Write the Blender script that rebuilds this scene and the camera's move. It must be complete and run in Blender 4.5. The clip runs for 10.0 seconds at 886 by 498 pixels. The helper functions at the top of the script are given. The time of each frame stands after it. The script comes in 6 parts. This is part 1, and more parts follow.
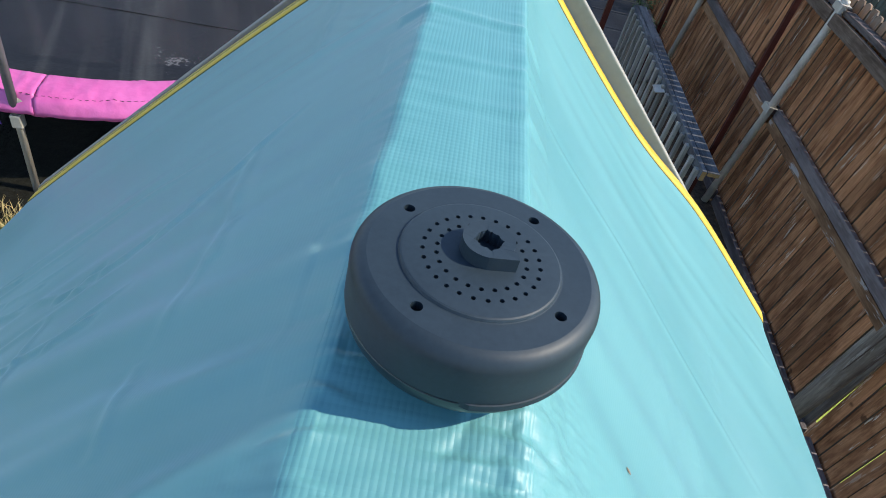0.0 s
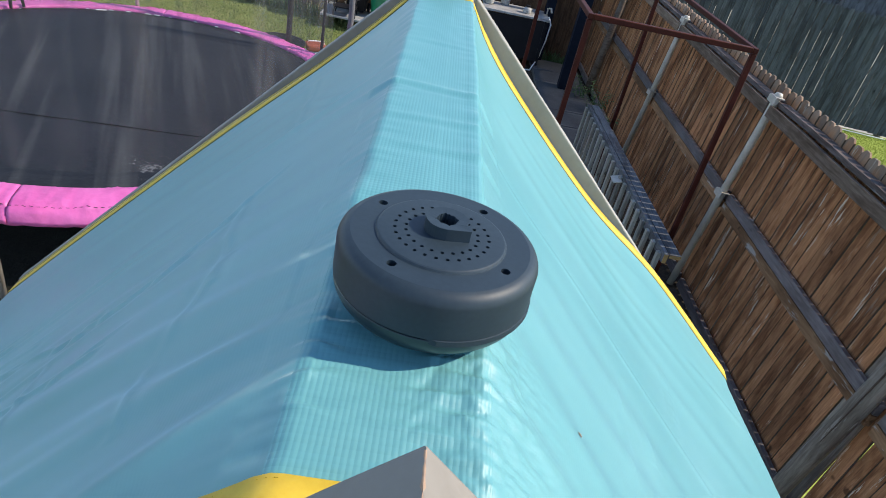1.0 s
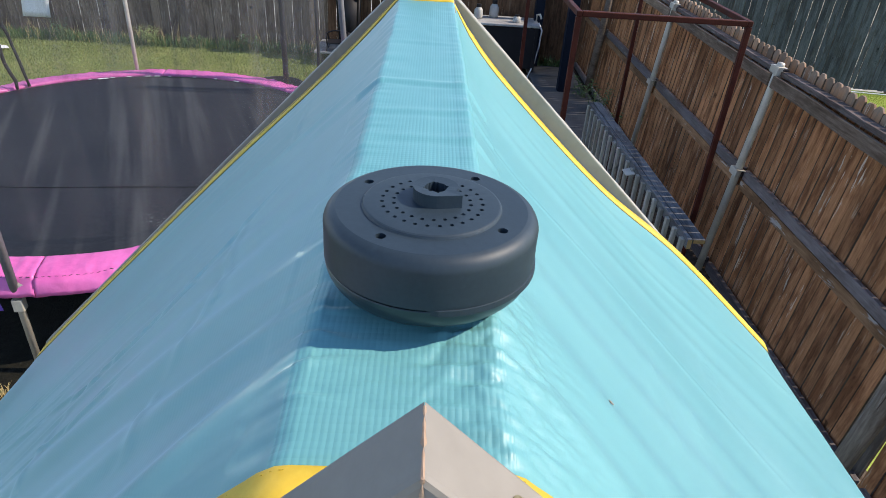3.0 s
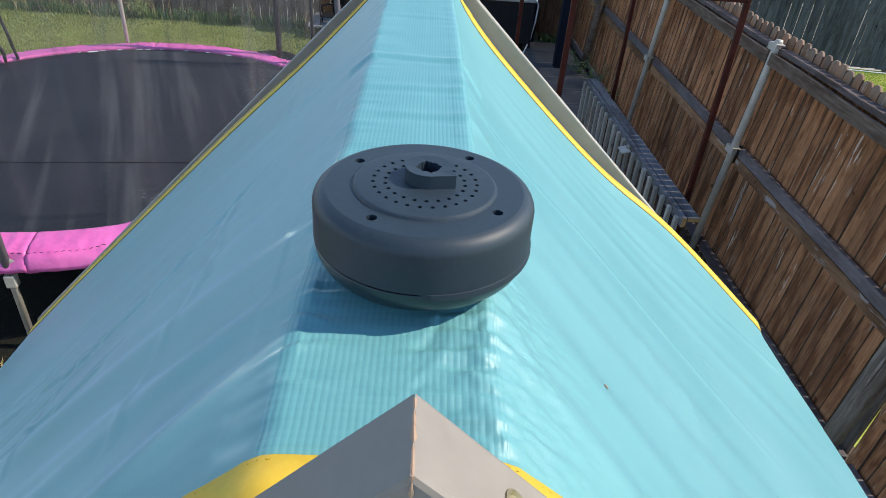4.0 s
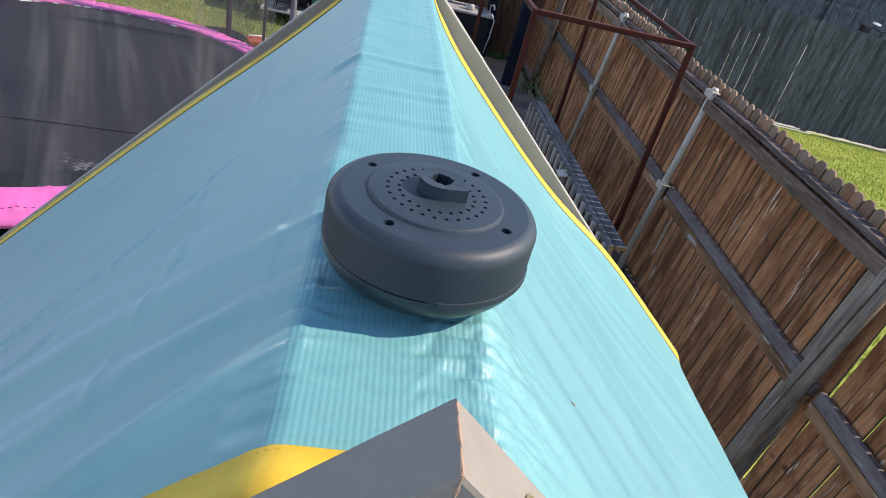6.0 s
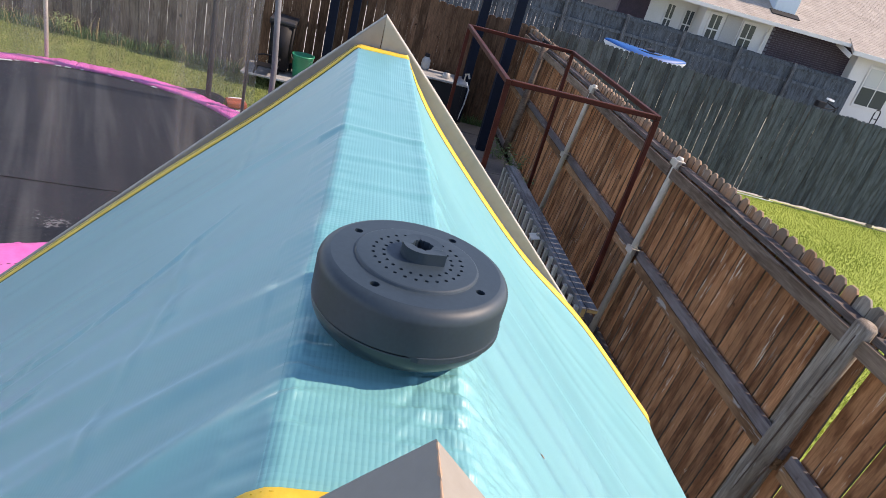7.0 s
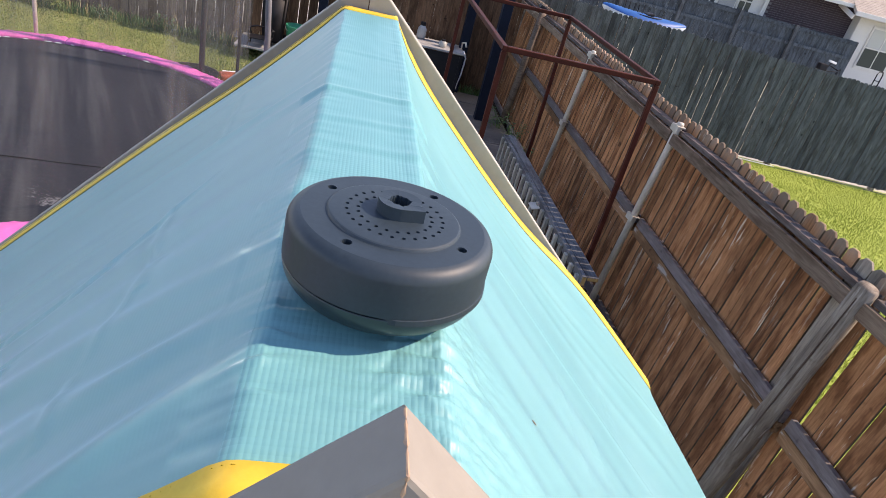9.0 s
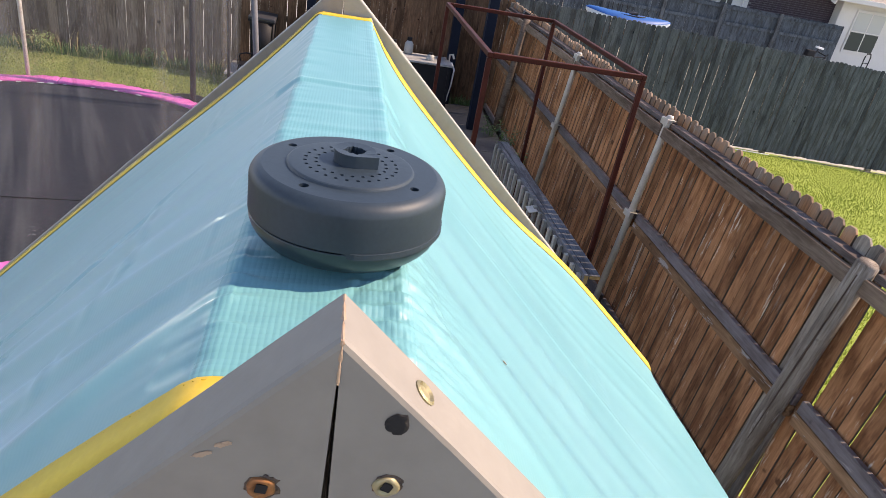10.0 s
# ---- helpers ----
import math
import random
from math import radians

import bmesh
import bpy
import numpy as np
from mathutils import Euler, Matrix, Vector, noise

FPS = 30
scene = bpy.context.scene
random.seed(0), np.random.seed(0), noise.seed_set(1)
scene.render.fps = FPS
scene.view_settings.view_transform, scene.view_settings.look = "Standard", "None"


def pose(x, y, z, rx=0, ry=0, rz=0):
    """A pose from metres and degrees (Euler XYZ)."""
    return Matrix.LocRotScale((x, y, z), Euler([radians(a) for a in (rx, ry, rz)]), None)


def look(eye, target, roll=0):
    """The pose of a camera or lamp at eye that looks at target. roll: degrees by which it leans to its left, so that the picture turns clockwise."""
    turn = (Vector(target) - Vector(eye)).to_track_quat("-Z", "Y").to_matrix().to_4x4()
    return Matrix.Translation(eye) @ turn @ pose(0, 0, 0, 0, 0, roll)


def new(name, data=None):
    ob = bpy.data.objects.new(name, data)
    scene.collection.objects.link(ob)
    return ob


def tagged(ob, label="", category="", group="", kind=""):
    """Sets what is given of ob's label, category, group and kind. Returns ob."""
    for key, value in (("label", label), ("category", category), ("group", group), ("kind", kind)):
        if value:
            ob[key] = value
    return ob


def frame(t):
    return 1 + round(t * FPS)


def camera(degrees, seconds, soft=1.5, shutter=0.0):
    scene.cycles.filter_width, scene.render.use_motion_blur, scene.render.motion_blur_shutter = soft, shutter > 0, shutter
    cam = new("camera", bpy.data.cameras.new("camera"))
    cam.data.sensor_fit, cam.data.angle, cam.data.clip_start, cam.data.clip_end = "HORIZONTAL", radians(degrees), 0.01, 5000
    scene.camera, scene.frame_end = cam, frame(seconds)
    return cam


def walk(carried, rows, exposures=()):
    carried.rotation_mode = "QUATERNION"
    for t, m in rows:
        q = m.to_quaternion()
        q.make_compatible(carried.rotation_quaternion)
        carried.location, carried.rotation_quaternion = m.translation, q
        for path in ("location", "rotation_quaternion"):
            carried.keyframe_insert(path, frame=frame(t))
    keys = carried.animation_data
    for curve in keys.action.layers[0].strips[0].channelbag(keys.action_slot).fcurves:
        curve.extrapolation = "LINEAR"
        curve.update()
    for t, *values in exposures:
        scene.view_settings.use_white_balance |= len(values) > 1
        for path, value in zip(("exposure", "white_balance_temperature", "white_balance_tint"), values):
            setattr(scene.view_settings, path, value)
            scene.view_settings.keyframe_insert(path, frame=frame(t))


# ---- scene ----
import functools

cam = camera(68.8, 10.0, 0.9)
PATH = [
    (0, (-0.026, -0.046, 2.924), (0.094, 1.449, 1.601), 15.3),
    (0.5, (-0.013, -0.092, 2.928), (0.215, 1.474, 1.705), 14.5),
    (1, (-0.017, -0.123, 2.922), (0.125, 1.56, 1.852), 13.0),
    (1.5, (-0.012, -0.127, 2.903), (0.082, 1.529, 1.786), 10.4),
    (2, (-0.025, -0.107, 2.889), (-0.089, 1.585, 1.825), 4.6),
    (2.5, (-0.004, -0.122, 2.898), (0.045, 1.595, 1.874), 3.6),
    (4, (-0.001, -0.114, 2.895), (0.087, 1.563, 1.809), 4.6),
    (4.5, (-0.023, -0.092, 2.896), (0.12, 1.555, 1.77), 7.7),
    (5, (-0.014, -0.093, 2.897), (0.182, 1.553, 1.777), 9.9),
    (6.5, (-0.041, -0.137, 2.9), (0.296, 1.59, 1.95), 16.0),
    (7, (-0.041, -0.144, 2.911), (0.309, 1.625, 2.047), 15.8),
    (7.5, (-0.043, -0.136, 2.902), (0.291, 1.635, 2.035), 16.6),
    (8, (-0.05, -0.146, 2.9), (0.293, 1.615, 2.016), 18.0),
    (8.5, (-0.053, -0.143, 2.901), (0.31, 1.604, 1.997), 18.0),
    (9, (-0.027, -0.13, 2.898), (0.336, 1.598, 1.959), 15.0),
    (9.5, (0.005, -0.136, 2.884), (0.291, 1.624, 1.978), 10.6),
    (10, (-0.005, -0.165, 2.882), (0.343, 1.584, 1.977), 10.6),
]
walk(cam, [(t, look(eye, target, roll)) for t, eye, target, roll in PATH],
     [(0.0, 0.87, 7050, 9), (2.5, 0.97, 7300, 14), (4.0, 0.88, 7150, 11), (5.0, 0.91, 7200, 11), (6.4, 1.13, 7850, 20), (8.5, 1.22, 8150, 22), (9.5, 1.25, 8450, 25), (10.0, 1.25, 8550, 24)])

# ---- light ----
SUN_DIR = Vector((0.755, 0.022, 0.655)).normalized()
world = bpy.data.worlds.new("sky")
scene.world = world
world.use_nodes = True
wn = world.node_tree.nodes
sky = wn.new("ShaderNodeTexSky")
sky.sky_type = "NISHITA"
sky.sun_disc = False
sky.sun_elevation = math.asin(SUN_DIR.z)
sky.sun_rotation = math.atan2(SUN_DIR.x, SUN_DIR.y)
sky.ozone_density = 2.6
sky.dust_density = 0.1
sky.altitude = 2500.0
wn["Background"].inputs["Strength"].default_value = 0.175
world.node_tree.links.new(sky.outputs[0], wn["Background"].inputs["Color"])
sun = new("sun", bpy.data.lights.new("sun", "SUN"))
sun.data.energy = 3.1
sun.data.angle = radians(0.45)
sun.data.color = (1.0, 0.94, 0.86)
sun.matrix_world = look((0, 0, 20), Vector((0, 0, 20)) - SUN_DIR)


# ---- materials ----
def node_mat(name, rough=0.6, metal=0.0, spec=0.5):
    m = bpy.data.materials.new(name)
    m.use_nodes = True
    nt = m.node_tree
    b = nt.nodes["Principled BSDF"]
    b.inputs["Roughness"].default_value = rough
    b.inputs["Metallic"].default_value = metal
    b.inputs["Specular IOR Level"].default_value = spec
    return m, nt, b


def coords(nt, scale=(1, 1, 1), kind="Object"):
    tc = nt.nodes.new("ShaderNodeTexCoord")
    mp = nt.nodes.new("ShaderNodeMapping")
    mp.inputs["Scale"].default_value = scale
    nt.links.new(tc.outputs[kind], mp.inputs["Vector"])
    return mp.outputs["Vector"]


def noise_tex(nt, vec, scale, detail=4.0, rough=0.55):
    n = nt.nodes.new("ShaderNodeTexNoise")
    n.inputs["Scale"].default_value = scale
    n.inputs["Detail"].default_value = detail
    n.inputs["Roughness"].default_value = rough
    nt.links.new(vec, n.inputs["Vector"])
    return n.outputs["Fac"]


def ramp(nt, fac, stops):
    r = nt.nodes.new("ShaderNodeValToRGB")
    els = r.color_ramp.elements
    while len(els) < len(stops):
        els.new(0.5)
    for e, (p, c) in zip(els, stops):
        e.position, e.color = p, (*c, 1.0)
    nt.links.new(fac, r.inputs["Fac"])
    return r.outputs["Color"]


def mix(nt, a, b, fac, mode="MIX"):
    n = nt.nodes.new("ShaderNodeMix")
    n.data_type, n.blend_type = "RGBA", mode
    for sock, v in ((n.inputs[6], a), (n.inputs[7], b), (n.inputs[0], fac)):
        if hasattr(v, "is_output"):
            nt.links.new(v, sock)
        elif isinstance(v, tuple):
            sock.default_value = (*v, 1.0)
        else:
            sock.default_value = v
    return n.outputs[2]


def math_node(nt, op, a, b=0.0):
    n = nt.nodes.new("ShaderNodeMath")
    n.operation = op
    for sock, v in ((n.inputs[0], a), (n.inputs[1], b)):
        if hasattr(v, "is_output"):
            nt.links.new(v, sock)
        else:
            sock.default_value = v
    return n.outputs[0]


def bump(nt, b, height, strength=0.3, distance=0.002):
    n = nt.nodes.new("ShaderNodeBump")
    n.inputs["Strength"].default_value = strength
    n.inputs["Distance"].default_value = distance
    nt.links.new(height, n.inputs["Height"])
    nt.links.new(n.outputs["Normal"], b.inputs["Normal"])


def surface(name, dark, light, rough=0.6, metal=0.0, scale=8.0, fine=60.0, relief=0.0015, stretch=(1, 1, 1), spec=0.5, lo=0.3, hi=0.7):
    """Two scales of variation between two colours, with fine relief."""
    m, nt, b = node_mat(name, rough, metal, spec)
    v = coords(nt, stretch)
    big = noise_tex(nt, v, scale, 5)
    small = noise_tex(nt, v, fine, 3)
    f = math_node(nt, "ADD", math_node(nt, "MULTIPLY", big, 0.65), math_node(nt, "MULTIPLY", small, 0.35))
    nt.links.new(ramp(nt, f, [(lo, dark), (hi, light)]), b.inputs["Base Color"])
    r = math_node(nt, "ADD", math_node(nt, "MULTIPLY", big, 0.25), rough - 0.12)
    nt.links.new(r, b.inputs["Roughness"])
    bump(nt, b, small, 0.5, relief)
    return m


def wood(name, dark, light, grey, grey_amount=0.5, rough=0.8, axis=2, tint=0.5, stains=0.6, spec=0.10, bleached_top=0.0):
    """Sawn boards: grain along one axis, weathered grey streaks, a tone of its own for each board."""
    m, nt, b = node_mat(name, rough, 0.0, spec)
    st = [26.0, 26.0, 26.0]
    st[axis] = 1.3
    info = nt.nodes.new("ShaderNodeObjectInfo")
    tc = nt.nodes.new("ShaderNodeTexCoord")
    off = nt.nodes.new("ShaderNodeVectorMath")
    off.operation = "ADD"
    nt.links.new(tc.outputs["Object"], off.inputs[0])
    shift = nt.nodes.new("ShaderNodeCombineXYZ")
    for i in range(3):
        nt.links.new(math_node(nt, "MULTIPLY", info.outputs["Random"], 17.0 + 9 * i), shift.inputs[i])
    nt.links.new(shift.outputs[0], off.inputs[1])
    mp = nt.nodes.new("ShaderNodeMapping")
    mp.inputs["Scale"].default_value = st
    nt.links.new(off.outputs[0], mp.inputs["Vector"])
    grain = noise_tex(nt, mp.outputs["Vector"], 2.2, 6, 0.65)
    st2 = [15.0, 15.0, 15.0]
    st2[axis] = 1.9
    mp2 = nt.nodes.new("ShaderNodeMapping")
    mp2.inputs["Scale"].default_value = st2
    nt.links.new(off.outputs[0], mp2.inputs["Vector"])
    wear = noise_tex(nt, mp2.outputs["Vector"], 1.6, 5, 0.6)
    st3 = [60.0, 60.0, 60.0]
    st3[axis] = 5.0
    mp3 = nt.nodes.new("ShaderNodeMapping")
    mp3.inputs["Scale"].default_value = st3
    nt.links.new(off.outputs[0], mp3.inputs["Vector"])
    fine = noise_tex(nt, mp3.outputs["Vector"], 2.0, 4, 0.7)
    col = ramp(nt, math_node(nt, "ADD", math_node(nt, "MULTIPLY", grain, 0.55), math_node(nt, "MULTIPLY", fine, 0.45)), [(0.32, dark), (0.66, light)])
    kn = noise_tex(nt, off.outputs[0], 9.0, 2, 0.5)
    col = mix(nt, col, tuple(0.35 * c for c in dark), ramp(nt, kn, [(0.70, (0, 0, 0)), (0.76, (0.8, 0.8, 0.8))]))
    st4 = [7.0, 7.0, 7.0]
    st4[axis] = 2.0
    mp4 = nt.nodes.new("ShaderNodeMapping")
    mp4.inputs["Scale"].default_value = st4
    mp4.inputs["Location"].default_value = (5.0, 3.0, 8.0)
    nt.links.new(off.outputs[0], mp4.inputs["Vector"])
    stain = noise_tex(nt, mp4.outputs["Vector"], 1.3, 4, 0.6)
    col = mix(nt, col, mix(nt, col, (0.42, 0.36, 0.33), 1.0, "MULTIPLY"), math_node(nt, "MULTIPLY", ramp(nt, stain, [(0.45, (0, 0, 0)), (0.60, (1, 1, 1))]), stains))
    torn = math_node(nt, "ADD", math_node(nt, "MULTIPLY", wear, 0.72), math_node(nt, "MULTIPLY", fine, 0.28))
    greyed = ramp(nt, torn, [(0.580, (0, 0, 0)), (0.610, (1, 1, 1))])
    flaked = ramp(nt, math_node(nt, "FRACT", math_node(nt, "MULTIPLY", info.outputs["Random"], 7.3)), [(0.55, (0.25, 0.25, 0.25)), (0.80, (1, 1, 1))])
    gf = math_node(nt, "MULTIPLY", math_node(nt, "MULTIPLY", greyed, flaked), grey_amount)
    col = mix(nt, col, grey, gf)
    if bleached_top:
        zz = nt.nodes.new("ShaderNodeSeparateXYZ")
        nt.links.new(tc.outputs["Object"], zz.inputs[0])
        up = math_node(nt, "ADD", zz.outputs[2], math_node(nt, "MULTIPLY", math_node(nt, "SUBTRACT", stain, 0.5), 0.25))
        worn = ramp(nt, math_node(nt, "SUBTRACT", up, bleached_top), [(0.0, (0, 0, 0)), (0.09, (0.6, 0.6, 0.6))])
        col = mix(nt, col, tuple(0.42 * c for c in grey), worn)
    tone = ramp(nt, info.outputs["Random"], [(0.0, (1 - tint * 0.6,) * 3), (0.5, (1, 0.98, 0.95)), (1.0, (1 + tint * 0.35, 1 + tint * 0.28, 1 + tint * 0.2))])
    nt.links.new(mix(nt, col, tone, 1.0, "MULTIPLY"), b.inputs["Base Color"])
    bump(nt, b, math_node(nt, "ADD", grain, math_node(nt, "MULTIPLY", fine, 0.6)), 0.7, 0.003)
    return m


def vinyl(name, base, pale):
    """Reinforced vinyl cloth: a woven grid of ribs 4 mm apart under a glossy skin."""
    m, nt, b = node_mat(name, 0.36, 0.0, 0.5)
    uv = coords(nt, (1, 1, 1), "UV")
    sep = nt.nodes.new("ShaderNodeSeparateXYZ")
    nt.links.new(uv, sep.inputs[0])
    ribs = math_node(nt, "SINE", math_node(nt, "MULTIPLY", sep.outputs[0], 2 * math.pi / 0.0026))
    weft = math_node(nt, "SINE", math_node(nt, "MULTIPLY", sep.outputs[1], 2 * math.pi / 0.0035))
    ribs = math_node(nt, "POWER", math_node(nt, "ADD", math_node(nt, "MULTIPLY", ribs, 0.5), 0.5), 0.6)
    weft = math_node(nt, "POWER", math_node(nt, "ADD", math_node(nt, "MULTIPLY", weft, 0.5), 0.5), 0.6)
    ob = coords(nt)
    big = noise_tex(nt, ob, 5.0, 4)
    fine = noise_tex(nt, ob, 140.0, 2)
    band = math_node(nt, "LESS_THAN", math_node(nt, "ABSOLUTE", math_node(nt, "SUBTRACT", sep.outputs[0], 0.0)), 0.043)
    crisp = nt.nodes.new("ShaderNodeMapRange")
    for key, value in (("From Min", 0.16), ("From Max", 0.36), ("To Min", 1.7), ("To Max", 0.0)):
        crisp.inputs[key].default_value = value
    nt.links.new(sep.outputs[1], crisp.inputs["Value"])
    crisp = crisp.outputs["Result"]
    ribs = math_node(nt, "MULTIPLY", ribs, math_node(nt, "ADD", math_node(nt, "MULTIPLY", band, 1.15), 0.22))
    weft = math_node(nt, "MULTIPLY", weft, math_node(nt, "ADD", math_node(nt, "MULTIPLY", band, crisp), 0.05))
    h = math_node(nt, "ADD", ribs, math_node(nt, "MULTIPLY", weft, 0.55))
    h = math_node(nt, "ADD", h, math_node(nt, "MULTIPLY", fine, 0.5))
    nt.links.new(ramp(nt, big, [(0.3, base), (0.75, pale)]), b.inputs["Base Color"])
    nt.links.new(math_node(nt, "ADD", math_node(nt, "MULTIPLY", big, 0.16), 0.37), b.inputs["Roughness"])
    bump(nt, b, h, 0.3, 0.00025)
    b.inputs["Transmission Weight"].default_value = 0.0
    # extra sheen graded in towards the near gable, for the grazing light there
    near_sheen = nt.nodes.new("ShaderNodeMapRange")
    for key, value in (("From Min", 0.08), ("From Max", 0.60), ("To Min", 0.72), ("To Max", 0.12)):
        near_sheen.inputs[key].default_value = value
    nt.links.new(sep.outputs[1], near_sheen.inputs["Value"])
    sheen_mix = math_node(nt, "MULTIPLY", near_sheen.outputs["Result"], math_node(nt, "ADD", math_node(nt, "MULTIPLY", big, 0.8), 0.6))
    nt.links.new(math_node(nt, "MULTIPLY", sheen_mix, math_node(nt, "SUBTRACT", 1.0, band)), b.inputs["Sheen Weight"])
    b.inputs["Sheen Roughness"].default_value = 0.36
    b.inputs["Sheen Tint"].default_value = (0.72, 0.94, 1.0, 1.0)
    return m


SPLASH = (1.74 * 2.2, -3.75 * 1.6, 0.0)


def mat_material():
    """Woven black mat with a few creases; the sunlit net's haze is painted in as pale smears."""
    m, nt, b = node_mat("trampoline_mat", 0.6, 0.0, 0.05)
    v = coords(nt, (1.0, 1.0, 1.0))
    big = noise_tex(nt, v, 0.9, 4)
    small = noise_tex(nt, v, 26.0, 4)
    turned = nt.nodes.new("ShaderNodeMapping")
    turned.inputs["Rotation"].default_value = (0, 0, radians(-22))
    nt.links.new(v, turned.inputs["Vector"])
    squeezed = nt.nodes.new("ShaderNodeMapping")
    squeezed.inputs["Scale"].default_value = (3.0, 0.11, 1.0)
    nt.links.new(turned.outputs["Vector"], squeezed.inputs["Vector"])
    streak = noise_tex(nt, squeezed.outputs["Vector"], 1.7, 3, 0.55)
    wet = noise_tex(nt, v, 34.0, 4, 0.7)
    col = ramp(nt, math_node(nt, "ADD", math_node(nt, "MULTIPLY", big, 0.7), math_node(nt, "MULTIPLY", small, 0.3)), [(0.3, (0.010, 0.011, 0.014)), (0.7, (0.027, 0.030, 0.036))])
    # pale streaks in the mat's colour stand in for sunlit net folds
    net_haze = ramp(nt, streak, [(0.50, (0, 0, 0)), (0.72, (1, 1, 1))])
    col = mix(nt, col, (0.100, 0.104, 0.104), math_node(nt, "MULTIPLY", net_haze, 0.55))
    spots = ramp(nt, math_node(nt, "MULTIPLY", wet, math_node(nt, "ADD", big, 0.45)), [(0.66, (0, 0, 0)), (0.70, (1, 1, 1))])
    col = mix(nt, col, (0.16, 0.16, 0.17), math_node(nt, "MULTIPLY", spots, 0.25))
    # dried splashes by the near side
    place = nt.nodes.new("ShaderNodeMapping")
    place.inputs["Location"].default_value = SPLASH
    place.inputs["Scale"].default_value = (2.2, 1.6, 0.0)
    nt.links.new(v, place.inputs["Vector"])
    away = nt.nodes.new("ShaderNodeVectorMath")
    away.operation = "LENGTH"
    nt.links.new(place.outputs["Vector"], away.inputs[0])
    drops = noise_tex(nt, v, 42.0, 4, 0.75)
    blot = noise_tex(nt, v, 5.0, 3)
    reach = math_node(nt, "SUBTRACT", math_node(nt, "ADD", math_node(nt, "MULTIPLY", drops, 0.8), math_node(nt, "MULTIPLY", blot, 0.55)), math_node(nt, "MULTIPLY", away.outputs["Value"], 0.22))
    splash = ramp(nt, reach, [(0.70, (0, 0, 0)), (0.76, (1, 1, 1))])
    col = mix(nt, col, (0.26, 0.26, 0.27), math_node(nt, "MULTIPLY", splash, 0.5))
    nt.links.new(col, b.inputs["Base Color"])
    nt.links.new(math_node(nt, "ADD", math_node(nt, "MULTIPLY", big, 0.3), 0.3), b.inputs["Roughness"])
    bump(nt, b, math_node(nt, "ADD", small, math_node(nt, "MULTIPLY", streak, 3.0)), 0.5, 0.004)
    return m


M_TARP = vinyl("turquoise_vinyl", (0.094, 0.305, 0.328), (0.122, 0.343, 0.358))
M_TRIM = surface("yellow_binding", (0.64, 0.39, 0.025), (0.76, 0.51, 0.05), 0.55, scale=20, fine=300, relief=0.0004)
M_THREAD = surface("yellow_thread", (0.42, 0.27, 0.02), (0.55, 0.38, 0.04), 0.7)
M_STITCH = surface("dark_stitching", (0.10, 0.09, 0.03), (0.2, 0.17, 0.05), 0.8)
M_BOARD = surface("painted_board", (0.203, 0.179, 0.152), (0.266, 0.237, 0.202), 0.6, scale=9, fine=90, relief=0.0008)


def add_specks(m, dark, scale, level):
    """Small dirt specks over a surface's colour."""
    nt = m.node_tree
    b = nt.nodes["Principled BSDF"]
    old = b.inputs["Base Color"].links[0].from_socket
    spots = ramp(nt, noise_tex(nt, coords(nt), scale, 3, 0.6), [(level, (0, 0, 0)), (level + 0.03, (0.8, 0.8, 0.8))])
    nt.links.new(mix(nt, old, dark, spots), b.inputs["Base Color"])


# paler board colour holds the light bounced off the sunlit canopy
M_BOARDBOUNCE = surface("board_bounce_light", (0.262, 0.250, 0.212), (0.345, 0.328, 0.282), 0.65, scale=9, fine=90, relief=0.0008)
add_specks(M_BOARDBOUNCE, (0.16, 0.14, 0.11), 240.0, 0.74)
add_specks(M_BOARD, (0.12, 0.09, 0.07), 240.0, 0.73)
M_RAWWOOD = surface("bare_wood", (0.32, 0.20, 0.13), (0.46, 0.32, 0.22), 0.8, scale=40, fine=260)
M_PLASTIC = surface("black_plastic", (0.016, 0.028, 0.039), (0.028, 0.046, 0.061), 0.50, scale=18, fine=420, relief=0.00006, spec=0.36)
# bowl plastic tinted green-blue for the light bounced off the canopy
M_PLASTICBOWL = surface("polished_black_teal_bounce", (0.010, 0.020, 0.024), (0.017, 0.030, 0.035), 0.34, scale=18, fine=420, relief=0.00004, spec=0.6)
M_PLASTIC_DARK = surface("black_recess", (0.004, 0.004, 0.005), (0.008, 0.008, 0.009), 0.7)
M_SCREW = surface("brass_screw", (0.26, 0.22, 0.12), (0.42, 0.36, 0.22), 0.55, 0.6, scale=80, fine=400, relief=0.0004)
M_RUSTSCREW = surface("rusty_screw", (0.22, 0.08, 0.03), (0.42, 0.18, 0.06), 0.7, 0.4, scale=120, fine=500, relief=0.0006)
M_CHIP = surface("torn_paint", (0.06, 0.035, 0.02), (0.16, 0.10, 0.07), 0.85, scale=90, fine=600)
M_BLACK = surface("black_hole", (0.006, 0.006, 0.006), (0.014, 0.012, 0.012), 0.9)
M_MAT = mat_material()
M_PINK = surface("pink_pvc", (0.54, 0.090, 0.31), (0.68, 0.150, 0.42), 0.45, scale=3, fine=24, relief=0.006)
M_PURPLE = surface("purple_pvc", (0.10, 0.04, 0.36), (0.16, 0.07, 0.48), 0.45, scale=3, fine=24, relief=0.006)
M_MATLINE = surface("black_line", (0.006, 0.006, 0.007), (0.013, 0.013, 0.015), 0.95, spec=0.02)
M_GALV = surface("galvanised_steel", (0.37, 0.335, 0.28), (0.57, 0.525, 0.45), 0.5, 0.2, scale=12, fine=120, relief=0.0004)
M_FOAM = surface("grey_foam_sleeve", (0.10, 0.10, 0.105), (0.17, 0.17, 0.175), 0.8, scale=8, fine=60)
